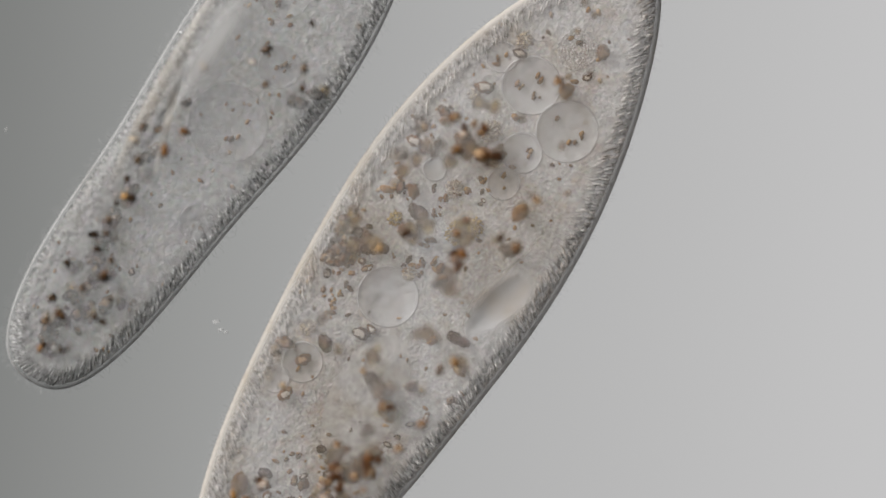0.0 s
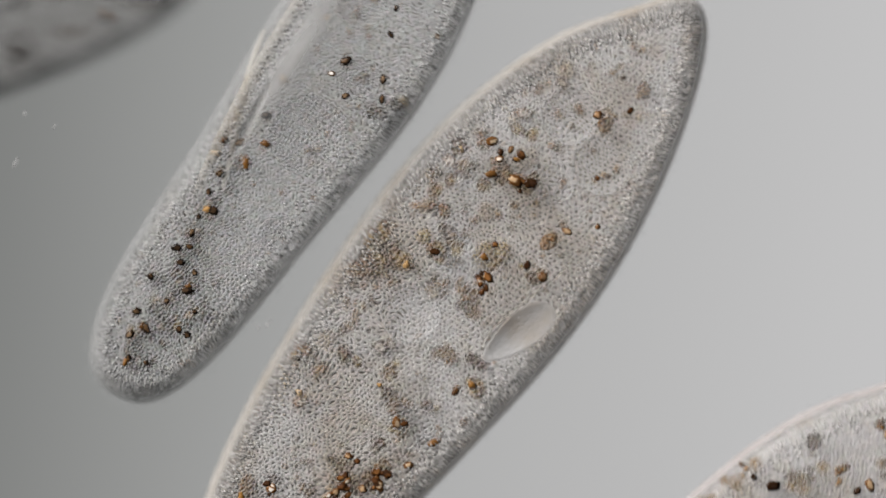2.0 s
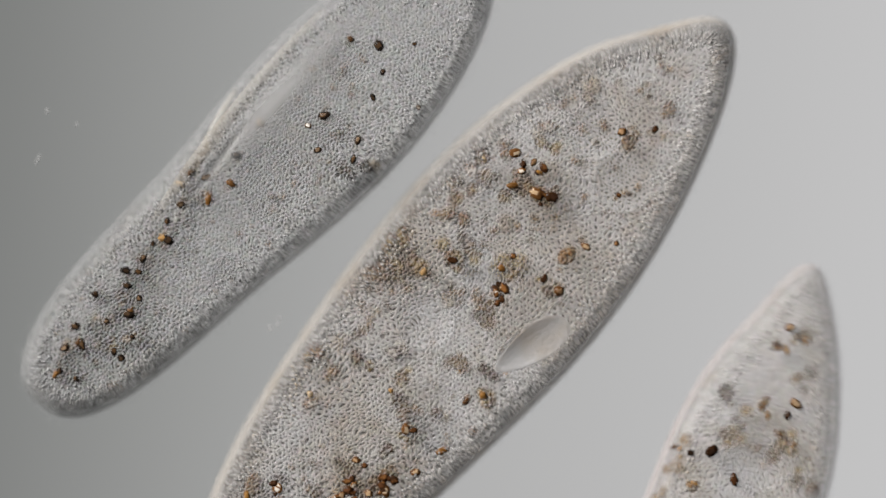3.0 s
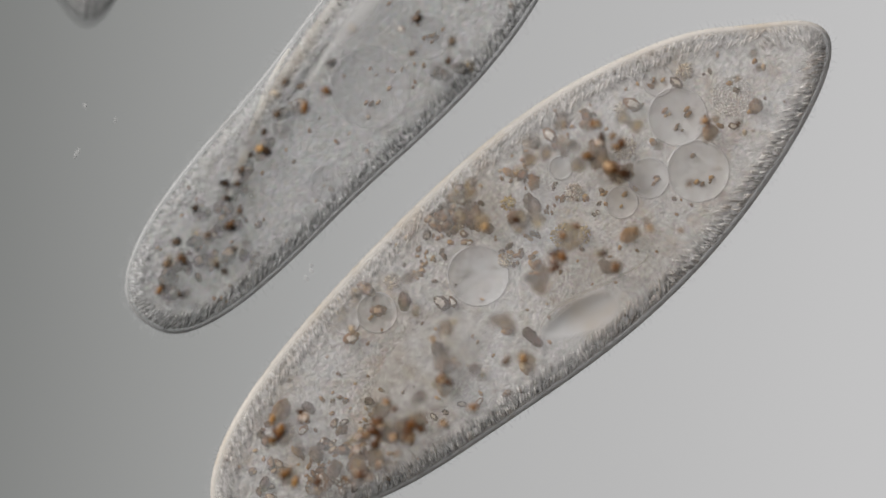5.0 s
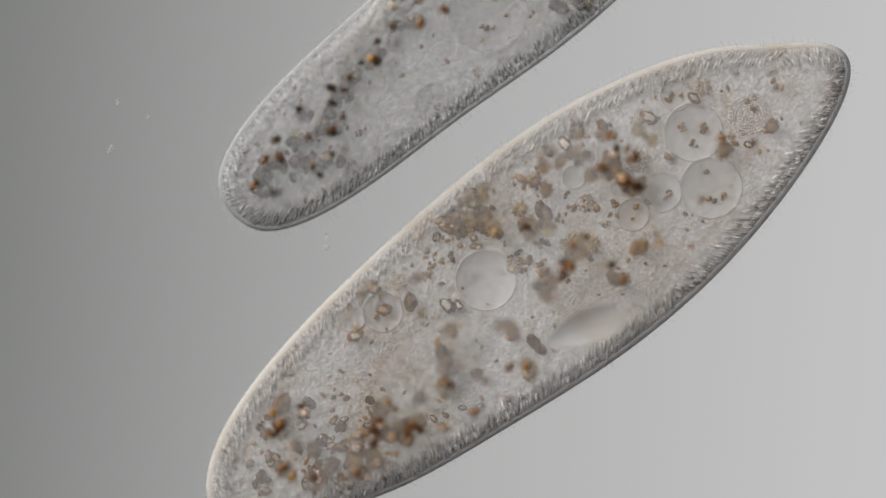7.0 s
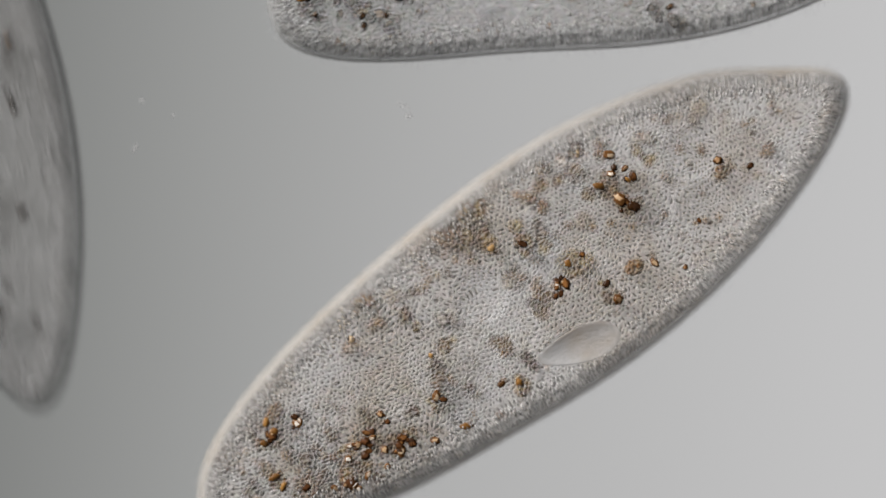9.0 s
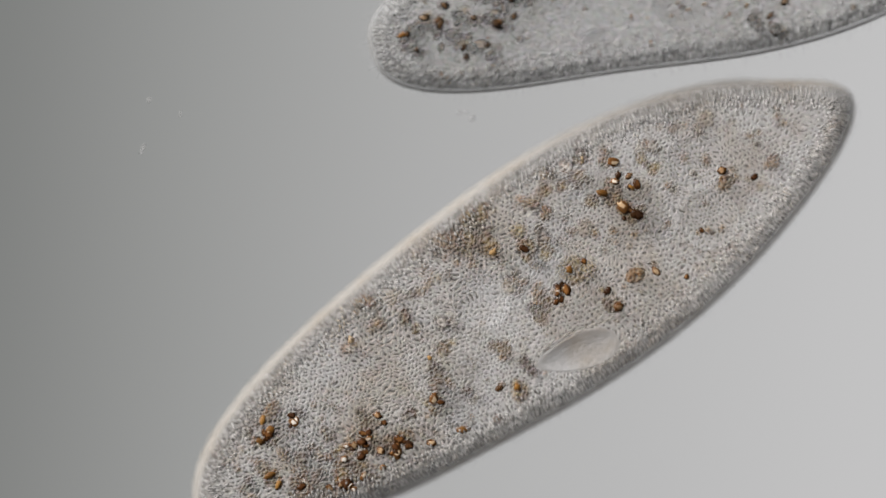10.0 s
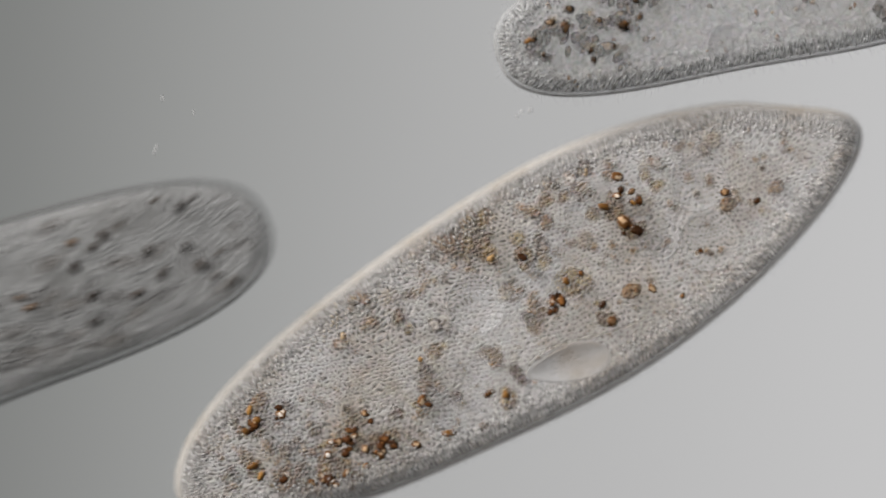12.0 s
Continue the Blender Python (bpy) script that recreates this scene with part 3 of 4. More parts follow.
def surface_beads(cell, shape, pitch, rng, keep, size=1.0, mat=None):
    """Rows of beads over the whole skin, rounder in the middle and drawn out towards the rim."""
    span_x, span_y = shape.long * 1.05, shape.wide * 1.15
    gx, gy = np.meshgrid(np.arange(-span_x, span_x, pitch), np.arange(-span_y, span_y, pitch * 0.9))
    gx = gx + (np.arange(gx.shape[0]) % 2)[:, None] * pitch * 0.5
    gx, gy = gx.ravel(), gy.ravel()
    gy = gy + 9 * np.sin(gx / 170.0) + 4 * np.sin(gx / 41.0 + gy / 60.0)
    gx, gy = gx + rng.normal(0, pitch * 0.15, gx.shape), gy + rng.normal(0, pitch * 0.15, gy.shape)
    inside = shape.rho(gx, gy) < 0.96
    gx, gy = gx[inside], gy[inside]
    chosen = rng.random(gx.shape) < keep(shape.outward(gx, gy)[2])
    chosen &= shape.dented(gx, gy, [(*d[:2], d[2] * 1.12, d[3] * 1.12, d[4], 1) for d in shape.skin_dents]) <= 0
    gx, gy = gx[chosen], gy[chosen]
    nx, ny, d = shape.outward(gx, gy)
    drawn = np.exp(-(d / (shape.wide * 0.24)) ** 2)
    side = rng.random(gx.shape) * 0.7 - 0.35
    ang = np.arctan2(ny, nx) + side * (1.6 - drawn)
    length = size * pitch * (0.36 + 0.5 * drawn) * rng.uniform(0.75, 1.2, gx.shape)
    width = size * pitch * (0.30 - 0.06 * drawn) * rng.uniform(0.8, 1.2, gx.shape)
    height = size * pitch * 0.42 * rng.uniform(0.6, 1.3, gx.shape)
    z = shape.skin(gx, gy)
    verts, n, k = bead_mesh("beads", gx, gy, z, np.cos(ang), np.sin(ang), length, width, height)
    verts = laid(verts, shape.skin, gx, gy, n, k, z)
    return part("bead_layer", smooth_mesh("bead_layer", verts, bead_faces(n, k)), mat or BEAD, cell, "", "stuff")


def rim_rods(cell, shape, pitch, rows, rng, mat=None, tall=0.22, bed=None, slant=None, keep=None):
    """The palisade of rods that stands square to the outline all round the cell."""
    th = np.linspace(0, 2 * np.pi, 4000)
    ex, ey = shape.edge(th)
    run = np.concatenate([[0], np.cumsum(np.hypot(np.diff(ex), np.diff(ey)))])
    total = run[-1]
    bed = bed or shape.skin
    allv, count = [], 0
    for depth, long in rows:
        s = np.arange(0, total, pitch) + rng.normal(0, pitch * 0.2, len(np.arange(0, total, pitch)))
        px, py = np.interp(s, run, ex), np.interp(s, run, ey)
        nx, ny, _ = shape.outward(px * 0.995, py * 0.995)
        dd = depth + rng.normal(0, 2.0 + max(0, depth - 20) * 0.16, len(s))
        x, y = px - nx * dd, py - ny * dd
        free = shape.dented(x, y, [(*q[:2], q[2] * 1.1, q[3] * 1.1, q[4], 1) for q in shape.skin_dents]) <= 0
        if keep:
            free &= keep(x, y)
        s, x, y, nx, ny = s[free], x[free], y[free], nx[free], ny[free]
        ang = np.arctan2(ny, nx) + rng.normal(0, 0.13, len(s)) + 0.2 * np.sin(s / 130.0) + 0.10 * np.sin(s / 31.0)
        if slant:
            ang = ang + slant(x, y)
        z = bed(x, y) + 0.6
        v, n, k = bead_mesh("rods", x, y, z, np.cos(ang), np.sin(ang), long * rng.uniform(0.75, 1.15, len(s)), pitch * rng.uniform(0.26, 0.38, len(s)), pitch * tall * rng.uniform(0.7, 1.3, len(s)))
        allv.append(laid(v, bed, x, y, n, k, z - 0.6))
        count += n
    return part("rod_palisade", smooth_mesh("rod_palisade", np.concatenate(allv), bead_faces(count, 13)), mat or ROD, cell, "", "stuff")


def cilia_fringe(cell, shape, pitch, long, rng):
    """Short fine hairs along the outline."""
    th = np.linspace(0, 2 * np.pi, 3000)
    ex, ey = shape.edge(th)
    run = np.concatenate([[0], np.cumsum(np.hypot(np.diff(ex), np.diff(ey)))])
    verts, faces = [], []
    for s in np.arange(0, run[-1], pitch):
        x, y = float(np.interp(s, run, ex)), float(np.interp(s, run, ey))
        nx, ny, _ = shape.outward(np.array(x * 0.995), np.array(y * 0.995))
        a = math.atan2(float(ny), float(nx)) + rng.normal(0, 0.25) + 0.5 * math.sin(s / 90.0)
        size = long * rng.uniform(0.5, 1.3)
        z = rng.uniform(-15, 15)
        bend = rng.normal(0, 0.5)
        pts = [(x - 3 * math.cos(a), y - 3 * math.sin(a), z), (x + size * 0.5 * math.cos(a), y + size * 0.5 * math.sin(a), z + 2), (x + size * math.cos(a + bend * 0.5), y + size * math.sin(a + bend * 0.5), z)]
        v, f = tube(pts, (0.7, 0.5, 0.2), 3)
        faces += [tuple(i + len(verts) for i in q) for q in f]
        verts += v.tolist()
    return part("ciliary_fringe", smooth_mesh("ciliary_fringe", verts, faces), HAIR, cell, "", "stuff")


def scatter(centres, spread, sizes, share):
    """Crystals thrown loosely round a few centres."""
    made = []
    for x, y in centres:
        for _ in range(max(1, share // 4)):
            cx, cy = x + RNG.gauss(0, spread), y + RNG.gauss(0, spread)
            for _ in range(4):
                made.append((cx + RNG.gauss(0, spread * 0.35), cy + RNG.gauss(0, spread * 0.35), RNG.uniform(*sizes)))
    return made


# ---- setting ----
def backdrop():
    bm = bmesh.new()
    bmesh.ops.create_grid(bm, x_segments=1, y_segments=1, size=0.8)
    ob = new("backdrop", bpy.data.meshes.new("backdrop"))
    bm.to_mesh(ob.data)
    bm.free()
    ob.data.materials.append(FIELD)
    ob.location.z = -0.25
    return tagged(ob, "glowing grey field of clear water under a microscope, brighter to one side", "backdrop", kind="structure")


backdrop()


# ---- cells ----
def cell_empty(label, category="paramecium", group="paramecia"):
    ob = new("paramecium")
    ob.empty_display_size = 0.02
    return tagged(ob, label, category, group)


def large_cell():
    cell = cell_empty("broad slipper-shaped cell, grey-beige, full of brown crystals and round vacuoles")
    rng = np.random.default_rng(7)
    s = Shape(695, 207, (-0.0158, 0.0029, 0.0169, -0.0383, -0.1341, -0.0212, -0.0049, -0.0118, -0.0068, 0.0059, -0.0047, -0.0027, -0.0034, -0.01, -0.0006), 46, 9)
    s.skin_dents = [(20, -132, 80, 31, -20, 8)]
    # rows of x, y, radius, depth and the number of granules within
    vacuoles = ((394, 0, 50, 6, 9), (352, -94, 53, 6, 5), (281, -42, 34, 4, 4), (414, 70, 26, 4, 3), (217, -38, 27, 4, 2), (-55, 48, 52, 8, 0), (-229, 127, 34, 5, 1), (-277, 156, 23, 4, 0), (183, 81, 19, 3, 0))
    s.inner_dents = [(x, y, r * 1.06, r * 1.06, 0, d * 1.25 + 2) for x, y, r, d, _ in vacuoles]
    part("pellicle", s.shell("pellicle", 0, 70, 420, s.skin), (PELLICLE, MEMBRANE), cell, "thin translucent grey skin")
    part("cytoplasm", s.shell("cytoplasm", s.inset, 150, 640, s.inner), (CYTOPLASM, MEMBRANE), cell, "grainy grey-beige cytoplasm with ochre patches")
    cortex_ring(cell, s, 20, CORTEX)
    verts, faces = lathe([(r, 12 * math.sqrt(1 - r * r)) for r in (0.2, 0.4, 0.6, 0.8, 0.92, 1.0)], 12, 48)
    nx, ny = verts[:, 0] * 150 - 231, verts[:, 1] * 78 - 2
    part("macronucleus", smooth_mesh("macronucleus", np.stack([nx, ny, s.inner(nx, ny) + verts[:, 2] * 0.5 - 3.5], -1), faces), NUCLEUS, cell, "smooth oval beige nucleus")
    for x, y, r, d, crumbs in vacuoles:
        round_part(cell, s, "contractile_vacuole" if r == 52 else "food_vacuole", VACUOLE, x, y, r, d, "clear round bubble" if r == 52 else "", crumbs)
    ringed_vacuole(cell, s, 488, -42, 36)
    for x, y, r in ((288, 25, 21), (102, -8, 23), (123, -29, 19), (168, 34, 17), (73, 101, 14), (459, 48, 16), (-491, 92, 17), (-170, 147, 16), (-2, 34, 14), (332, 80, 12)):
        granular_ball(cell, s, x, y, r, OCHRE_GRAIN if abs(x - 100) < 40 else PALE_GRAIN)
    boat(cell, s, "oral_groove", POCKET, 20, -132, 74, 30, -20, 6, "smooth pale mouth pocket", -0.32)
    fold(cell, s, "groove_lip", LIP, ((-40, -106), (5, -99), (50, -114), (95, -150)), 1.5, 0.1, "pale edge of the mouth pocket")
    fold(cell, s, "groove_lip", LIP, ((-62, -118), (-20, -92), (40, -96), (110, -128), (180, -140)), 3.0, -30, "pale edge of the gullet")
    # in the middle of the cell
    core = ((-213, 170, 9), (-224, 128, 8), (-292, 127, 8), (-180, 107, 9), (-529, 103, 6), (-527, 117, 5), (-505, 122, 5), (-433, 92, 6), (-349, 25, 6), (-443, -3, 7), (-446, -37, 8), (-469, -61, 6), (-507, -19, 8), (-583, 51, 7), (-63, -91, 8), (-63, -107, 7), (30, 180, 7), (21, 148, 6), (-24, 165, 8), (-6, 143, 9), (1, 126, 7), (-32, 149, 7), (16, 96, 8), (102, 71, 9), (89, 56, 6), (210, 135, 8), (281, 114, 7), (352, 73, 8), (354, 63, 5), (504, -84, 9), (126, 120, 6))
    glassy = ((-135, 59, 9), (-120, 46, 6), (-406, 30, 5), (-467, 71, 6), (-382, -5, 5), (-235, -94, 5), (-210, -112, 5), (-266, -84, 4), (-286, -75, 5), (-69, 163, 6), (452, -81, 5), (434, 44, 8), (166, -19, 3), (174, -21, 3))
    amber = ((-502, 51, 9), (-544, 42, 9), (-436, -20, 8), (-453, -55, 9), (-527, -21, 9), (-112, -126, 9), (-165, -136, 7), (18, -25, 9), (32, -11, 8), (31, 166, 8), (177, 144, 7), (203, 117, 6), (225, 97, 8), (205, 95, 6), (493, -84, 5), (501, -23, 5), (500, -40, 5), (436, -65, 5), (331, -2, 7), (398, 71, 6), (560, -26, 5), (564, -44, 5), (-28, 139, 9), (-87, -58, 8), (112, 139, 8))
    # halfway up to the skin
    brown = ((-470, 123, 12), (-367, -39, 12), (-345, -66, 12), (-313, -61, 10), (-412, -58, 11), (-401, -83, 8), (-347, -2, 8), (-232, -47, 11), (-208, -28, 9), (-197, 6, 9), (-175, -66, 8), (130, 96, 8), (266, 107, 6), (245, 52, 14), (246, 16, 11), (254, -4, 12), (184, -89, 10), (117, -102, 9), (414, -60, 10), (63, 69, 13), (-480, 24, 10), (-478, -19, 9))
    # under the skin
    high = ((280, 91, 9), (260, 64, 7), (243, 21, 11), (255, -8, 9), (420, -39, 8), (458, -84, 5), (326, -100, 5), (218, -106, 7), (192, -93, 5), (254, -147, 5), (127, -114, 10), (129, -80, 6), (129, -12, 6), (74, -32, 9), (58, -28, 7), (61, 70, 7), (-230, -38, 8), (-224, -50, 6), (-326, 2, 7), (-325, -16, 6), (-361, -51, 8), (-321, -58, 7), (-316, -75, 7), (-378, -17, 9), (-394, -37, 9), (-421, -22, 7), (-445, -60, 9), (-412, -67, 6), (-376, -77, 6), (-510, -13, 8), (-282, -96, 7))
    high_amber = ((232, 59, 10), (13, 99, 8), (-490, 99, 9), (-492, 120, 8), (-518, 96, 8), (-540, 37, 10), (-223, -112, 8), (-280, 135, 7), (-125, -95, 7), (-102, -114, 8), (-316, -75, 7), (-538, 16, 8), (-191, 23, 5), (277, 35, 6), (239, 130, 6), (100, -8, 8))
    smudges = ((24, -30, 24), (105, -18, 22), (86, 69, 13), (97, 59, 12), (-24, 164, 20), (32, 177, 16), (167, 144, 17), (191, 118, 14), (239, 130, 13), (324, 61, 12), (-167, 107, 12), (-231, 179, 14), (-202, -7, 11), (-73, -47, 11), (-105, -125, 10), (-385, -25, 22), (-320, -65, 16), (-440, -45, 18), (-540, 37, 18), (-501, 109, 14), (8, 100, 14), (-233, -45, 13), (225, 58, 14), (-1, -29, 18), (-167, 4, 9))

    def half(x, y):
        return 0.62 * s.skin(x, y)

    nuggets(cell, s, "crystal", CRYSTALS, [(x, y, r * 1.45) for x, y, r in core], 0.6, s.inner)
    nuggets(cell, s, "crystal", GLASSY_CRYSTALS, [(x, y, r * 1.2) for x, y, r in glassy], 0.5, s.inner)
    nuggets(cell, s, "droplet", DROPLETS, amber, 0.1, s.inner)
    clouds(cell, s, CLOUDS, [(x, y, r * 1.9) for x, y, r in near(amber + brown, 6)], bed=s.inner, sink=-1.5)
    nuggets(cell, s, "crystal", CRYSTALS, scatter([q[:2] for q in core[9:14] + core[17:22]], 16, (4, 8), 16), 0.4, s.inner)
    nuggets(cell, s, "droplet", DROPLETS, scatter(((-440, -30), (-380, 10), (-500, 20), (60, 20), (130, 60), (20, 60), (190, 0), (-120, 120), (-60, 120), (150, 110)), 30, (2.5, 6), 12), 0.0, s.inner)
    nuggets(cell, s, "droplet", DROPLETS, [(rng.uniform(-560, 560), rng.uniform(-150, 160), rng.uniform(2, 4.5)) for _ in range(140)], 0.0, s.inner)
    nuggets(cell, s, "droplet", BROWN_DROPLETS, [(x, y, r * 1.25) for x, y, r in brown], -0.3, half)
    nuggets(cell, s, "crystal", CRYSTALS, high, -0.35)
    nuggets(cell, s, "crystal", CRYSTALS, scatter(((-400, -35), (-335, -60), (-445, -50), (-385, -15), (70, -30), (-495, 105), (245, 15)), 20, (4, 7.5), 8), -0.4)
    nuggets(cell, s, "droplet", DROPLETS, high_amber, -0.5)
    clouds(cell, s, CLOUDS, scatter([q[:2] for q in smudges], 13, (6, 14), 8), 1.2)
    clouds(cell, s, CLOUDS, [(x, y, r * 1.4) for x, y, r in near(high + high_amber, 5)])
    surface_beads(cell, s, 8.8, rng, lambda d: 0.7 * np.exp(-((d - 48) / 15) ** 2))
    rim_rods(cell, s, 7.4, ((17, 7), (29, 8), (41, 7)), rng, ROD, 0.34)
    rim_rods(cell, s, 6.6, ((16, 10), (31, 11)), rng, DEEP_ROD, 0.85, s.inner, lambda x, y: np.where(y > 0, -0.8, np.where(x > 180, 0.45, -0.35)))
    cilia_fringe(cell, s, 6.0, 12, rng)
    return cell


def veil(cell, shape, x, y, a, b, turn, level=1.0):
    """A smooth pale fold of skin that lies over the flank and thins out to all sides."""
    verts, faces = lathe([(r, 0.0) for r in (0.12, 0.25, 0.4, 0.55, 0.7, 0.85, 1.0)], 0.0, 56)
    c, q = math.cos(radians(turn)), math.sin(radians(turn))
    px, py = x + verts[:, 0] * a * c - verts[:, 1] * b * q, y + verts[:, 0] * a * q + verts[:, 1] * b * c
    keep = np.clip(0.985 / np.maximum(shape.rho(px, py), 1e-6), 0, 1)
    px, py = px * keep, py * keep
    height = level * shape.skin(px, py) + 1.6 + 5 * (1 - np.hypot(verts[:, 0], verts[:, 1]) ** 2)
    # kept in a space of its own, in which the fold is a disc of radius one
    made = part("flank_veil", smooth_mesh("flank_veil", np.stack([verts[:, 0], verts[:, 1], height], -1), faces), VEIL, cell, "smooth pale fold over the flank")
    made.matrix_basis = pose(x * UNIT, y * UNIT, 0, 0, 0, turn) @ Matrix.Diagonal((a, b, 1, 1))
    return made


def slender_shape(scale=1.0, dome=33):
    return Shape(564, 152.5, (-0.0046, 0.0609, 0.0267, 0.0077, 0.006, -0.0476, -0.0093, -0.055, -0.0176, 0.0253, -0.0201, 0.0133, -0.0093), dome, 17, scale)


def slender_cell():
    cell = cell_empty("slender grey slipper-shaped cell with a folded flank and dark crystals")
    rng = np.random.default_rng(11)
    s = slender_shape(1.0, 38)
    s.inset = 9
    s.skin_dents = [(10, 78, 95, 9, 9, 6)]
    vacuoles = ((56, -16, 68, 8, 6), (-118, -80, 33, 5, 0), (190, -30, 36, 5, 4), (300, 40, 42, 6, 6))
    s.inner_dents = [(x, y, r * 1.06, r * 1.06, 0, d * 1.25 + 2) for x, y, r, d, _ in vacuoles]
    part("pellicle", s.shell("pellicle", 0, 60, 380, s.skin), (GREY_PELLICLE, MEMBRANE), cell, "thin translucent grey skin")
    part("cytoplasm", s.shell("cytoplasm", s.inset, 120, 520, s.inner), (GREY_CYTOPLASM, MEMBRANE), cell, "grainy grey cytoplasm")
    cortex_ring(cell, s, 10, GREY_CORTEX)
    for x, y, r, d, crumbs in vacuoles:
        round_part(cell, s, "contractile_vacuole" if r > 50 else "food_vacuole", GREY_VACUOLE, x, y, r, d, "clear round bubble" if r > 50 else "", crumbs)
    veil(cell, s, 150, 82, 230, 42, 3)
    veil(cell, s, -185, 74, 260, 46, 8, 0.5)
    fold(cell, s, "flank_fold", LIP, ((330, 140), (140, 126), (-20, 106), (-150, 84)), 12.0, 0.0, "pale fold along the flank")
    fold(cell, s, "groove_edge", GROOVE_EDGE, ((185, 140), (110, 118), (30, 86), (-35, 56), (-95, 32)), 7.0, -9.0, "bright folded edge of the mouth groove")
    core = ((-80, 64, 9), (-52, 58, 8), (-149, 53, 9), (-167, 48, 8), (-214, 44, 9), (-246, 40, 10), (-277, 28, 10), (-301, 9, 9), (-285, -6, 8), (-313, 55, 8), (-328, -34, 9), (-313, -55, 7), (-375, -4, 8), (-360, -18, 9), (-396, 9, 8), (-408, 26, 7), (-446, 14, 9), (-449, -11, 8), (-429, 26, 7), (-355, 25, 8), (-326, 12, 9), (160, -97, 9), (188, -110, 8), (-193, 45, 8), (-66, 57, 7), (-441, -24, 6))
    high = ((357, 25, 8), (329, -14, 5), (285, -34, 5), (330, -103, 5), (404, -18, 4), (200, 4, 8), (168, 11, 5), (150, -32, 6), (183, -88, 6), (213, -69, 6), (40, 63, 7), (-25, 72, 7), (-91, 70, 7), (-129, 66, 6), (-151, 41, 8), (-175, 55, 5), (-205, 49, 6), (-242, 54, 7), (-228, 37, 5), (-260, 34, 6), (-260, 3, 6), (-310, 62, 6), (-294, -3, 8), (-329, 14, 5), (-375, 46, 7), (-391, 15, 7), (-416, 33, 7), (-451, 11, 6), (-357, -33, 6), (-357, -50, 6), (-316, -37, 5), (-440, -20, 5))
    high_amber = ((329, 67, 7), (111, 74, 8), (-1, 33, 8), (-48, 42, 9), (-154, 48, 8), (-288, -2, 7), (-391, 22, 8), (-458, 11, 7), (-41, 98, 8), (-66, 95, 7))

    def half(x, y):
        return 0.55 * s.skin(x, y)

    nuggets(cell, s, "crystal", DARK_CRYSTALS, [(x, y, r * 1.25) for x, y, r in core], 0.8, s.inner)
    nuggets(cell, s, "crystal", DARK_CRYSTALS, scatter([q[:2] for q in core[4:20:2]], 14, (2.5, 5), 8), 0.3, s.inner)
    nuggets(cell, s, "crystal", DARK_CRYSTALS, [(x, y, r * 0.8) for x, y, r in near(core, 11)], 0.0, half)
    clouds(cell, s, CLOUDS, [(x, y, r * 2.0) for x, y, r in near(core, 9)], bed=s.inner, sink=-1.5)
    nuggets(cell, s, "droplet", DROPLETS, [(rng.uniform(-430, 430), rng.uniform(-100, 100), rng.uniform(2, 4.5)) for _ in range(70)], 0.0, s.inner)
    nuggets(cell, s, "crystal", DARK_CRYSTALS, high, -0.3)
    nuggets(cell, s, "droplet", DROPLETS, high_amber, -0.5)
    clouds(cell, s, CLOUDS, [(x, y, r * 1.6) for x, y, r in near(high_amber + high[10:31:2], 4)], 1.3, 9)
    surface_beads(cell, s, 8.6, rng, lambda d: 0.7 * np.exp(-((d - 44) / 15) ** 2), 1.0, GREY_BEAD)
    rim_rods(cell, s, 7.0, ((14, 7), (25, 8), (36, 7)), rng, GREY_ROD, 0.32)
    rim_rods(cell, s, 6.4, ((14, 9), (26, 9)), rng, GREY_DEEP_ROD, 0.85, s.inner, lambda x, y: np.full_like(x, -0.4), lambda x, y: (y < 20) | (x < -420))
    cilia_fringe(cell, s, 5.5, 16, rng)
    return cell


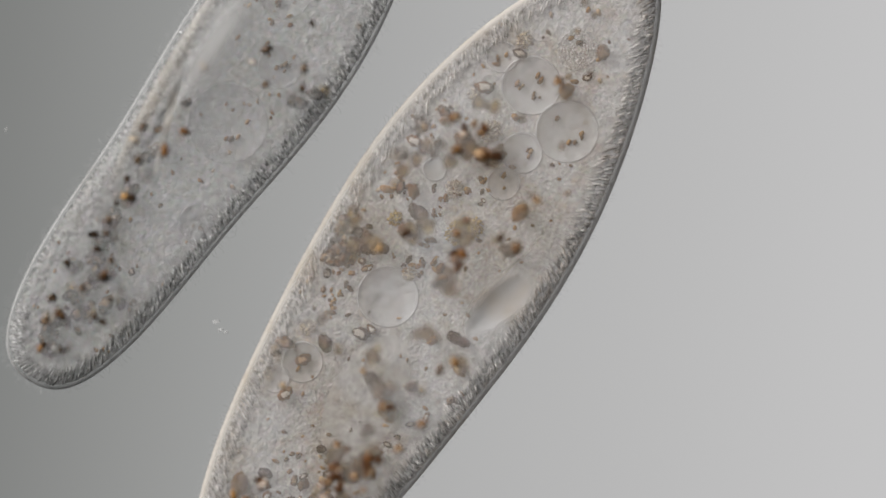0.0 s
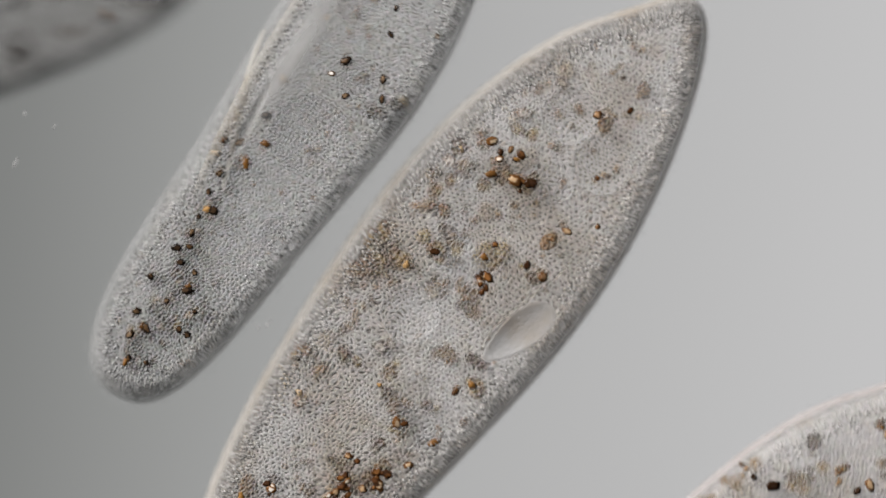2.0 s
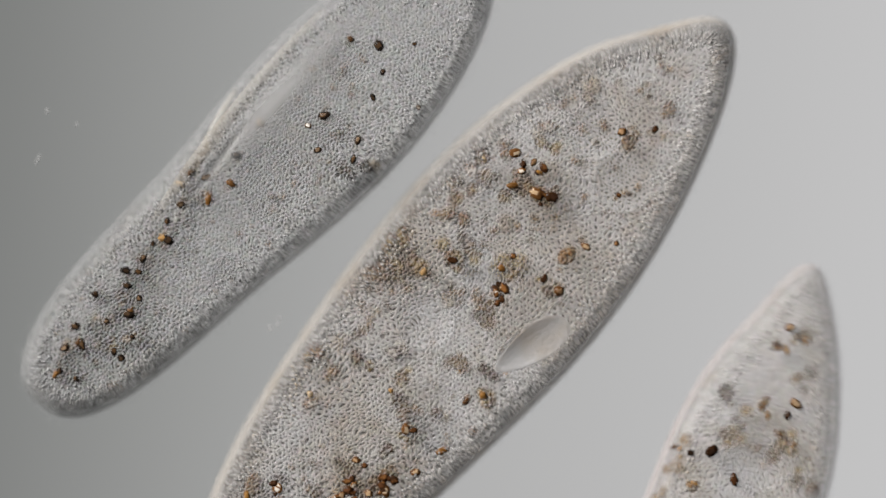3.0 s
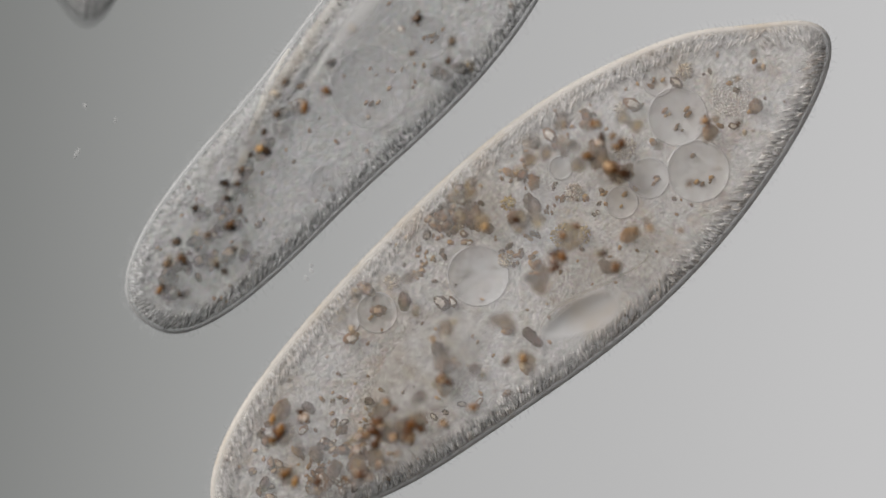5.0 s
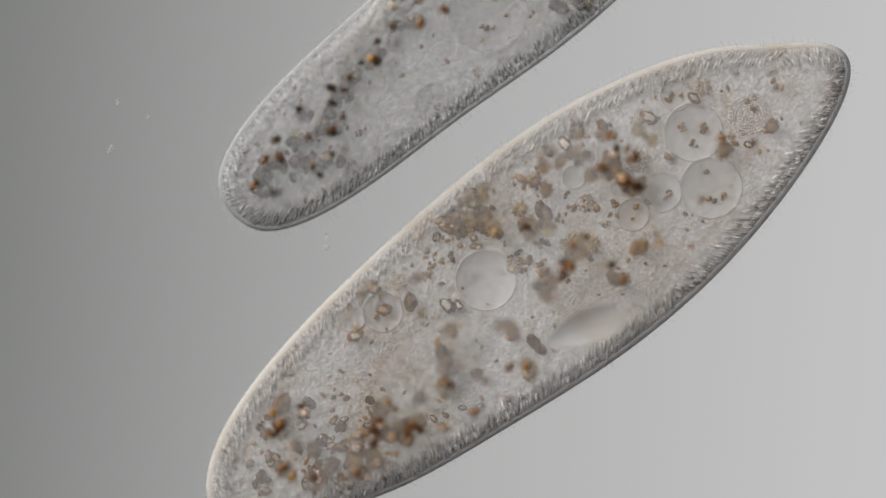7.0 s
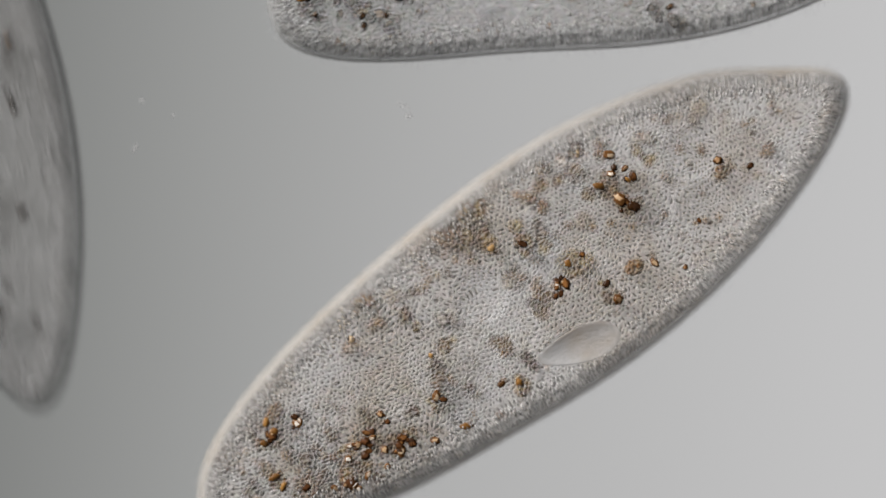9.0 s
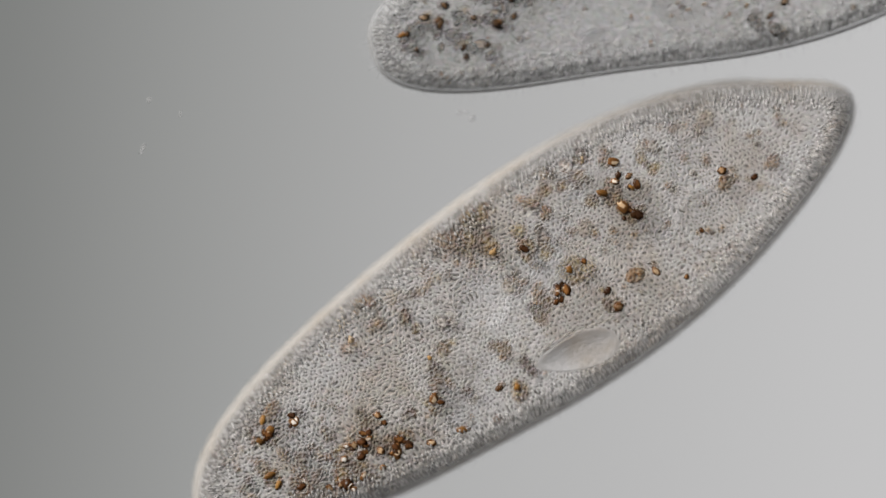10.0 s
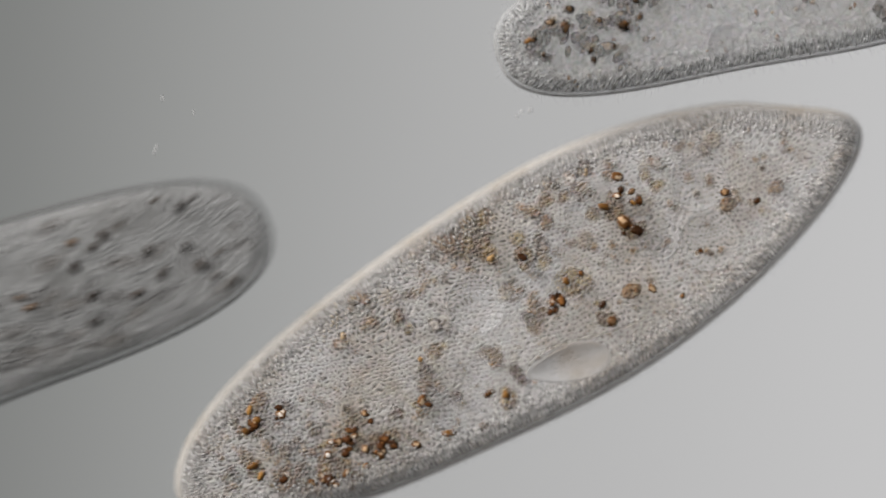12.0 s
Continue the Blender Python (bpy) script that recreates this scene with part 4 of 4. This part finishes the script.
def pale_cell():
    cell = cell_empty("pale pointed slipper-shaped cell with a brownish rim and ochre food vacuoles")
    rng = np.random.default_rng(13)
    s = Shape(690, 200, (-0.091, -0.053, 0.1, -0.048, -0.046, 0.006, 0.036, 0.018, 0.004, 0.016, 0.004, 0.002, -0.001, -0.006, 0.013), 33, 24, 0.78)
    vacuoles = ((-90, 30, 50, 7, 6), (-230, 0, 60, 7, 5), (115, -2, 66, 8, 4))
    s.inset = 9
    s.inner_dents = [(x, y, r * 1.06, r * 1.06, 0, d * 1.25 + 2) for x, y, r, d, _ in vacuoles]
    part("pellicle", s.shell("pellicle", 0, 60, 360, s.skin), (PALE_PELLICLE, MEMBRANE), cell, "thin translucent pale skin")
    part("cytoplasm", s.shell("cytoplasm", s.inset, 110, 480, s.inner), (PALE_CYTOPLASM, MEMBRANE), cell, "pale grainy cytoplasm")
    cortex_ring(cell, s, 11, PALE_CORTEX)
    for x, y, r, d, crumbs in vacuoles:
        round_part(cell, s, "food_vacuole", VACUOLE, x, y, r, d, "", crumbs)
    nuggets(cell, s, "crystal", CRYSTALS, [(x, y, RNG.uniform(6, 10)) for x, y in ((224, -31), (200, -24), (347, 25), (78, 115), (93, 81), (60, 26), (-20, 90), (-60, -60), (-180, 80))], 0.1)
    nuggets(cell, s, "droplet", DROPLETS, scatter(((205, 25), (281, 35), (336, 10), (85, 100), (20, 75), (170, -60), (-30, 80), (-160, -40)), 20, (5, 9), 6), -0.8)
    clouds(cell, s, CLOUDS, scatter(((205, 25), (281, 35), (336, 10), (85, 100), (20, 75), (170, -60), (-30, 80), (240, -20), (310, -10), (60, -90), (-20, -70), (150, 80)), 32, (9, 20), 4))
    surface_beads(cell, s, 9.0, rng, lambda d: 0.4 * np.exp(-((d - 50) / 18) ** 2))
    rim_rods(cell, s, 6.2, ((20, 8), (34, 8)), rng)
    cilia_fringe(cell, s, 7.0, 12, rng)
    return cell


def swimmer(label, shape, seed, spots):
    """A cell that swims past: grey, with a few dark bodies inside."""
    cell = cell_empty(label)
    shape.inset = 12
    rng = np.random.default_rng(seed)
    part("pellicle", shape.shell("pellicle", 0, 40, 260, shape.skin), (SWIMMER_PELLICLE, MEMBRANE), cell, "thin translucent grey skin")
    part("cytoplasm", shape.shell("cytoplasm", shape.inset, 70, 300, shape.inner), (SWIMMER_CYTOPLASM, MEMBRANE), cell, "dark grey cytoplasm")
    cortex_ring(cell, shape, 12, DARK_CORTEX)
    rim_rods(cell, shape, 8.0, ((18, 8), (31, 8), (44, 8)), rng, GREY_ROD, 0.34)
    nuggets(cell, shape, "crystal", DARK_GRAINS, [(rng.uniform(-0.85, 0.8) * shape.long, rng.uniform(-0.6, 0.6) * shape.wide, rng.uniform(5, 11)) for _ in range(spots)], -0.4)
    clouds(cell, shape, DARK_CLOUDS, [(rng.uniform(-0.85, 0.85) * shape.long, rng.uniform(-0.65, 0.65) * shape.wide, rng.uniform(8, 19)) for _ in range(spots * 2)], 2.6, 0)
    return cell


def broad_shape(scale, side=1):
    bends = (-0.0158, 0.0029, 0.0169, -0.0383, -0.1341, -0.0212, -0.0049, -0.0118, -0.0068, 0.0059, -0.0047, -0.0027, -0.0034, -0.01, -0.0006)
    return Shape(690, 200, [b * side if k and k % 2 == 0 else b for k, b in enumerate(bends)], 42, 30, scale)


def speck():
    ob = new("debris_speck")
    tagged(ob, "tiny pair of grey grains adrift in the water", "debris")
    for x, y, r in ((-4, 8, 5.5), (4, -6, 4.5), (14, -10, 4)):
        grain = new("grain", DUST_GRAINS[int(abs(x)) % 3])
        grain.parent = ob
        grain.matrix_basis = pose(x * UNIT, y * UNIT, 0) @ Matrix.Diagonal((r * 0.8, r * 0.8, r * 0.6, 1))
    return ob


def scrap(label, long, wide):
    ob = new("debris_scrap", RNG.choice(DUST_GRAINS))
    ob.data = ob.data.copy()
    ob.data.transform(Matrix.Diagonal((long, wide, wide * 0.6, 1)))
    return tagged(ob, label, "debris", "scraps in the water")


DUST_GRAINS = nugget_meshes("grain", DUST, 3, RNG, 0.3)

LARGE = large_cell()
SLENDER = slender_cell()
PALE = pale_cell()
SWIMMERS = [
    swimmer("blurred grey cell with a blunt end swimming past", slender_shape(1.225), 21, 34),
    swimmer("dark grey pointed cell swimming past nose first", broad_shape(0.782), 22, 46),
    swimmer("grey cell with a dark rim swimming past sideways", broad_shape(0.931, -1), 23, 30),
    swimmer("blurred grey cell with a rounded end and dark streaks", slender_shape(1.173), 24, 46),
]
SPECK = speck()
SCRAPS = [scrap("faint grey sliver adrift in clear water", 9, 3.0), scrap("tiny pale grain adrift in clear water", 4.5, 3.0), scrap("tiny faint grain adrift in clear water", 4.0, 2.6)]


# ---- what moves ----
def motions():
    def glide(thing, z, rows, lean=0.0, rise=0.0):
        """lean: the far flank stands a little lower; rise: how far it comes up between 7 and 9 seconds."""
        walk(thing, [(t, pose(x, y, z + rise * min(1.0, max(0.0, (t - 7) / 2)), lean, 0, turn)) for t, x, y, turn in rows])

    glide(LARGE, 0, [
        (0, -0.00579, -0.01166, 61.91),
        (0.5, -0.00540, -0.01152, 61.19),
        (1, -0.00541, -0.01345, 60.91),
        (1.5, -0.00265, -0.01471, 60.04),
        (2, 0.00259, -0.01890, 57.02),
        (2.5, 0.00575, -0.02175, 55.15),
        (3, 0.00797, -0.02221, 54.12),
        (3.3, 0.00843, -0.02314, 53.89),
        (3.5, 0.01570, -0.01544, 49.40),
        (3.7, 0.02278, -0.01203, 47.99),
        (5.3, 0.02708, -0.00843, 44.02),
        (5.5, 0.02671, -0.00887, 43.81),
        (6, 0.02782, -0.00937, 43.19),
        (6.5, 0.02907, -0.00986, 42.49),
        (7, 0.02968, -0.01093, 41.55),
        (7.2, 0.02962, -0.01129, 41.46),
        (8.8, 0.03203, -0.01543, 40.05),
        (9, 0.02814, -0.01696, 40.14),
        (9.5, 0.02747, -0.01860, 39.39),
        (10, 0.02827, -0.01869, 38.54),
        (10.5, 0.02941, -0.01910, 37.67),
        (11, 0.03208, -0.01946, 36.09),
        (11.5, 0.03595, -0.01917, 35.23),
        (12, 0.02627, -0.02152, 34.66),
    ], -2.0)
    glide(SLENDER, 0, [
        (0, -0.08520, 0.03742, 53.45),
        (0.5, -0.08058, 0.04278, 52.74),
        (1, -0.07332, 0.04514, 57.39),
        (1.5, -0.07008, 0.03441, 62.69),
        (2, -0.05690, 0.03331, 54.35),
        (2.5, -0.05171, 0.03539, 49.69),
        (2.6, -0.06066, 0.02724, 47.20),
        (2.7, -0.06967, 0.01866, 44.80),
        (3, -0.06993, 0.01832, 44.51),
        (3.5, -0.06419, 0.02220, 44.96),
        (5.5, -0.02470, 0.06134, 47.38),
        (6, -0.01340, 0.06959, 46.31),
        (6.5, -0.00393, 0.07460, 42.78),
        (7, 0.00510, 0.07927, 39.77),
        (9, 0.04155, 0.09785, 7.48),
        (9.5, 0.05806, 0.09404, 9.30),
        (10, 0.07611, 0.09179, 11.68),
        (10.5, 0.09117, 0.09160, 10.90),
        (11, 0.10076, 0.09069, 9.82),
        (11.1, 0.10156, 0.09081, 9.90),
        (11.3, 0.11594, 0.09357, 13.60),
        (11.5, 0.11966, 0.09469, 14.47),
        (12, 0.11994, 0.09379, 14.26),
    ], -3.0, 0.004)
    # the cell turns on its long axis, so that the groove's edge slips along the flank
    edge = [ob for ob in SLENDER.children if ob.name.startswith("groove_edge")][0]
    slip = ((0, 0, 0), (0.5, 0, 0), (1.5, -8, 16), (2.5, -40, 14), (3.5, -90, 4), (6, -215, -8), (7, -225, -10), (9, -60, -4), (12, -60, -4))
    walk(edge, [(t, pose(x * UNIT, y * UNIT, 0)) for t, x, y in slip])
    glide(PALE, 0, [
        (0, 0.13820, -0.15780, 54.00),
        (0.5, 0.13720, -0.14480, 53.00),
        (1, 0.13290, -0.13150, 52.05),
        (1.5, 0.12258, -0.12212, 45.78),
        (2, 0.11350, -0.10842, 41.15),
        (2.5, 0.12138, -0.08994, 55.06),
        (2.6, 0.11372, -0.09472, 57.51),
        (2.7, 0.10854, -0.09720, 57.11),
        (2.8, 0.10188, -0.10016, 59.33),
        (2.9, 0.10262, -0.09656, 62.52),
        (3, 0.10400, -0.09476, 69.96),
        (3.2, 0.10178, -0.09412, 78.77),
        (3.5, 0.10230, -0.10628, 81.68),
        (3.7, 0.10706, -0.11734, 76.38),
        (4.3, 0.12720, -0.15980, 72.00),
        (5.3, 0.16320, -0.22380, 65.00),
        (12, 0.19320, -0.29180, 60.00),
    ])
    glide(SWIMMERS[0], -0.007, [
        (0, -0.23088, 0.11858, 92.00),
        (0.4, -0.22121, 0.08609, 94.00),
        (0.5, -0.20650, 0.06952, 96.00),
        (0.6, -0.19815, 0.05306, 100.00),
        (0.8, -0.19005, 0.03136, 108.00),
        (1, -0.19087, 0.03333, 113.00),
        (1.1, -0.19927, 0.05415, 111.00),
        (1.2, -0.20384, 0.07660, 105.00),
        (1.3, -0.20046, 0.09335, 102.00),
        (1.4, -0.20800, 0.09271, 120.00),
        (1.5, -0.19445, 0.09117, 130.00),
        (1.6, -0.19588, 0.08975, 140.00),
        (1.7, -0.20506, 0.08242, 160.00),
        (1.8, -0.18925, 0.06937, 184.00),
        (1.9, -0.18840, 0.06473, 194.00),
        (2, -0.20792, 0.07238, 198.00),
        (2.1, -0.22586, 0.07318, 202.00),
        (2.3, -0.25401, 0.08360, 210.00),
        (3, -0.35360, 0.14620, 220.00),
        (12, -0.43404, 0.20654, 220.00),
    ])
    glide(SWIMMERS[1], -0.001, [
        (0, -0.10311, 0.40510, -60.00),
        (3.7, -0.10563, 0.33161, -70.00),
        (4.8, -0.12730, 0.22494, -80.00),
        (5.3, -0.13785, 0.14895, -84.00),
        (5.4, -0.18169, 0.14546, -70.00),
        (5.5, -0.24546, 0.12325, -40.00),
        (5.6, -0.26357, 0.05384, 10.00),
        (5.7, -0.21430, 0.01457, 45.00),
        (5.8, -0.19388, 0.00535, 45.00),
        (5.9, -0.19543, 0.02689, 22.00),
        (6, -0.19222, 0.03155, 8.00),
        (6.1, -0.19826, 0.05732, -10.00),
        (6.2, -0.20595, 0.05869, -18.00),
        (6.3, -0.21674, 0.06048, -27.00),
        (6.4, -0.22401, 0.06248, -38.00),
        (6.6, -0.25129, 0.04533, -50.00),
        (7.5, -0.39940, -0.04474, -50.00),
        (12, -0.43944, -0.08477, -50.00),
    ])
    glide(SWIMMERS[2], 0.001, [
        (0, -0.52827, 0.45274, -60.00),
        (7.2, -0.42464, 0.33527, -62.00),
        (8.2, -0.24889, 0.15800, -75.00),
        (8.6, -0.15131, 0.04994, -86.00),
        (8.8, -0.14532, 0.02197, -86.00),
        (8.9, -0.15649, 0.04323, -84.00),
        (9, -0.17401, 0.06672, -82.00),
        (9.1, -0.17625, 0.09176, -83.00),
        (9.2, -0.17966, 0.11216, -84.00),
        (9.3, -0.18647, 0.12853, -85.00),
        (9.6, -0.22643, 0.18483, -90.00),
        (12, -0.33527, 0.33509, -95.00),
    ])
    glide(SWIMMERS[3], 0.002, [
        (0, -0.39863, -0.20798, 120.00),
        (8.8, -0.27882, -0.10813, 120.00),
        (10.1, -0.21891, -0.04622, 120.00),
        (10.3, -0.20327, -0.03666, 123.00),
        (10.5, -0.19600, -0.06365, 146.00),
        (10.7, -0.20701, -0.07512, 155.00),
        (10.8, -0.20701, -0.08111, 155.00),
        (10.9, -0.19800, -0.06105, 146.00),
        (11, -0.18327, -0.05120, 139.00),
        (11.3, -0.18266, -0.05816, 144.00),
        (11.5, -0.17567, -0.07310, 153.00),
        (11.6, -0.21611, -0.05640, 174.00),
        (11.7, -0.21612, -0.05705, 180.00),
        (11.8, -0.20743, -0.04327, 188.00),
        (11.9, -0.19573, -0.03162, 193.00),
        (12, -0.17834, -0.02813, 198.00),
    ])
    glide(SPECK, 0.003, [
        (0, -0.07940, -0.02740, 0.00),
        (0.5, -0.07940, -0.02780, 20.00),
        (1, -0.07440, -0.02540, 50.00),
        (2.5, -0.06120, -0.02820, 80.00),
        (3, -0.05980, -0.02740, 90.00),
        (5.5, -0.04480, -0.00580, 120.00),
        (7, -0.04080, 0.00220, 140.00),
        (9, -0.01280, 0.04920, 170.00),
        (9.5, -0.00320, 0.04820, 190.00),
        (10, 0.00920, 0.04760, 200.00),
        (10.5, 0.01880, 0.04720, 220.00),
        (11, 0.02380, 0.04860, 230.00),
        (11.5, 0.02620, 0.04900, 240.00),
        (12, 0.02920, 0.04900, 250.00),
    ])
    glide(SCRAPS[0], 0.004, [
        (0, -0.16827, 0.02811, 60.00),
        (8.8, -0.11006, 0.03569, 62.00),
        (9.5, -0.10806, 0.03569, 64.00),
        (10.5, -0.10547, 0.03489, 66.00),
        (12, -0.10208, 0.03528, 70.00),
    ])
    glide(SCRAPS[1], 0.004, [
        (0, -0.16428, 0.04605, 80.00),
        (8.8, -0.10746, 0.05264, 80.00),
        (10.5, -0.10308, 0.05303, 84.00),
        (12, -0.09948, 0.05363, 90.00),
    ])
    glide(SCRAPS[2], 0.004, [
        (0, -0.15431, 0.04207, 80.00),
        (8.8, -0.09650, 0.04746, 80.00),
        (10.5, -0.09211, 0.04804, 84.00),
        (12, -0.08852, 0.04845, 90.00),
    ])


motions()
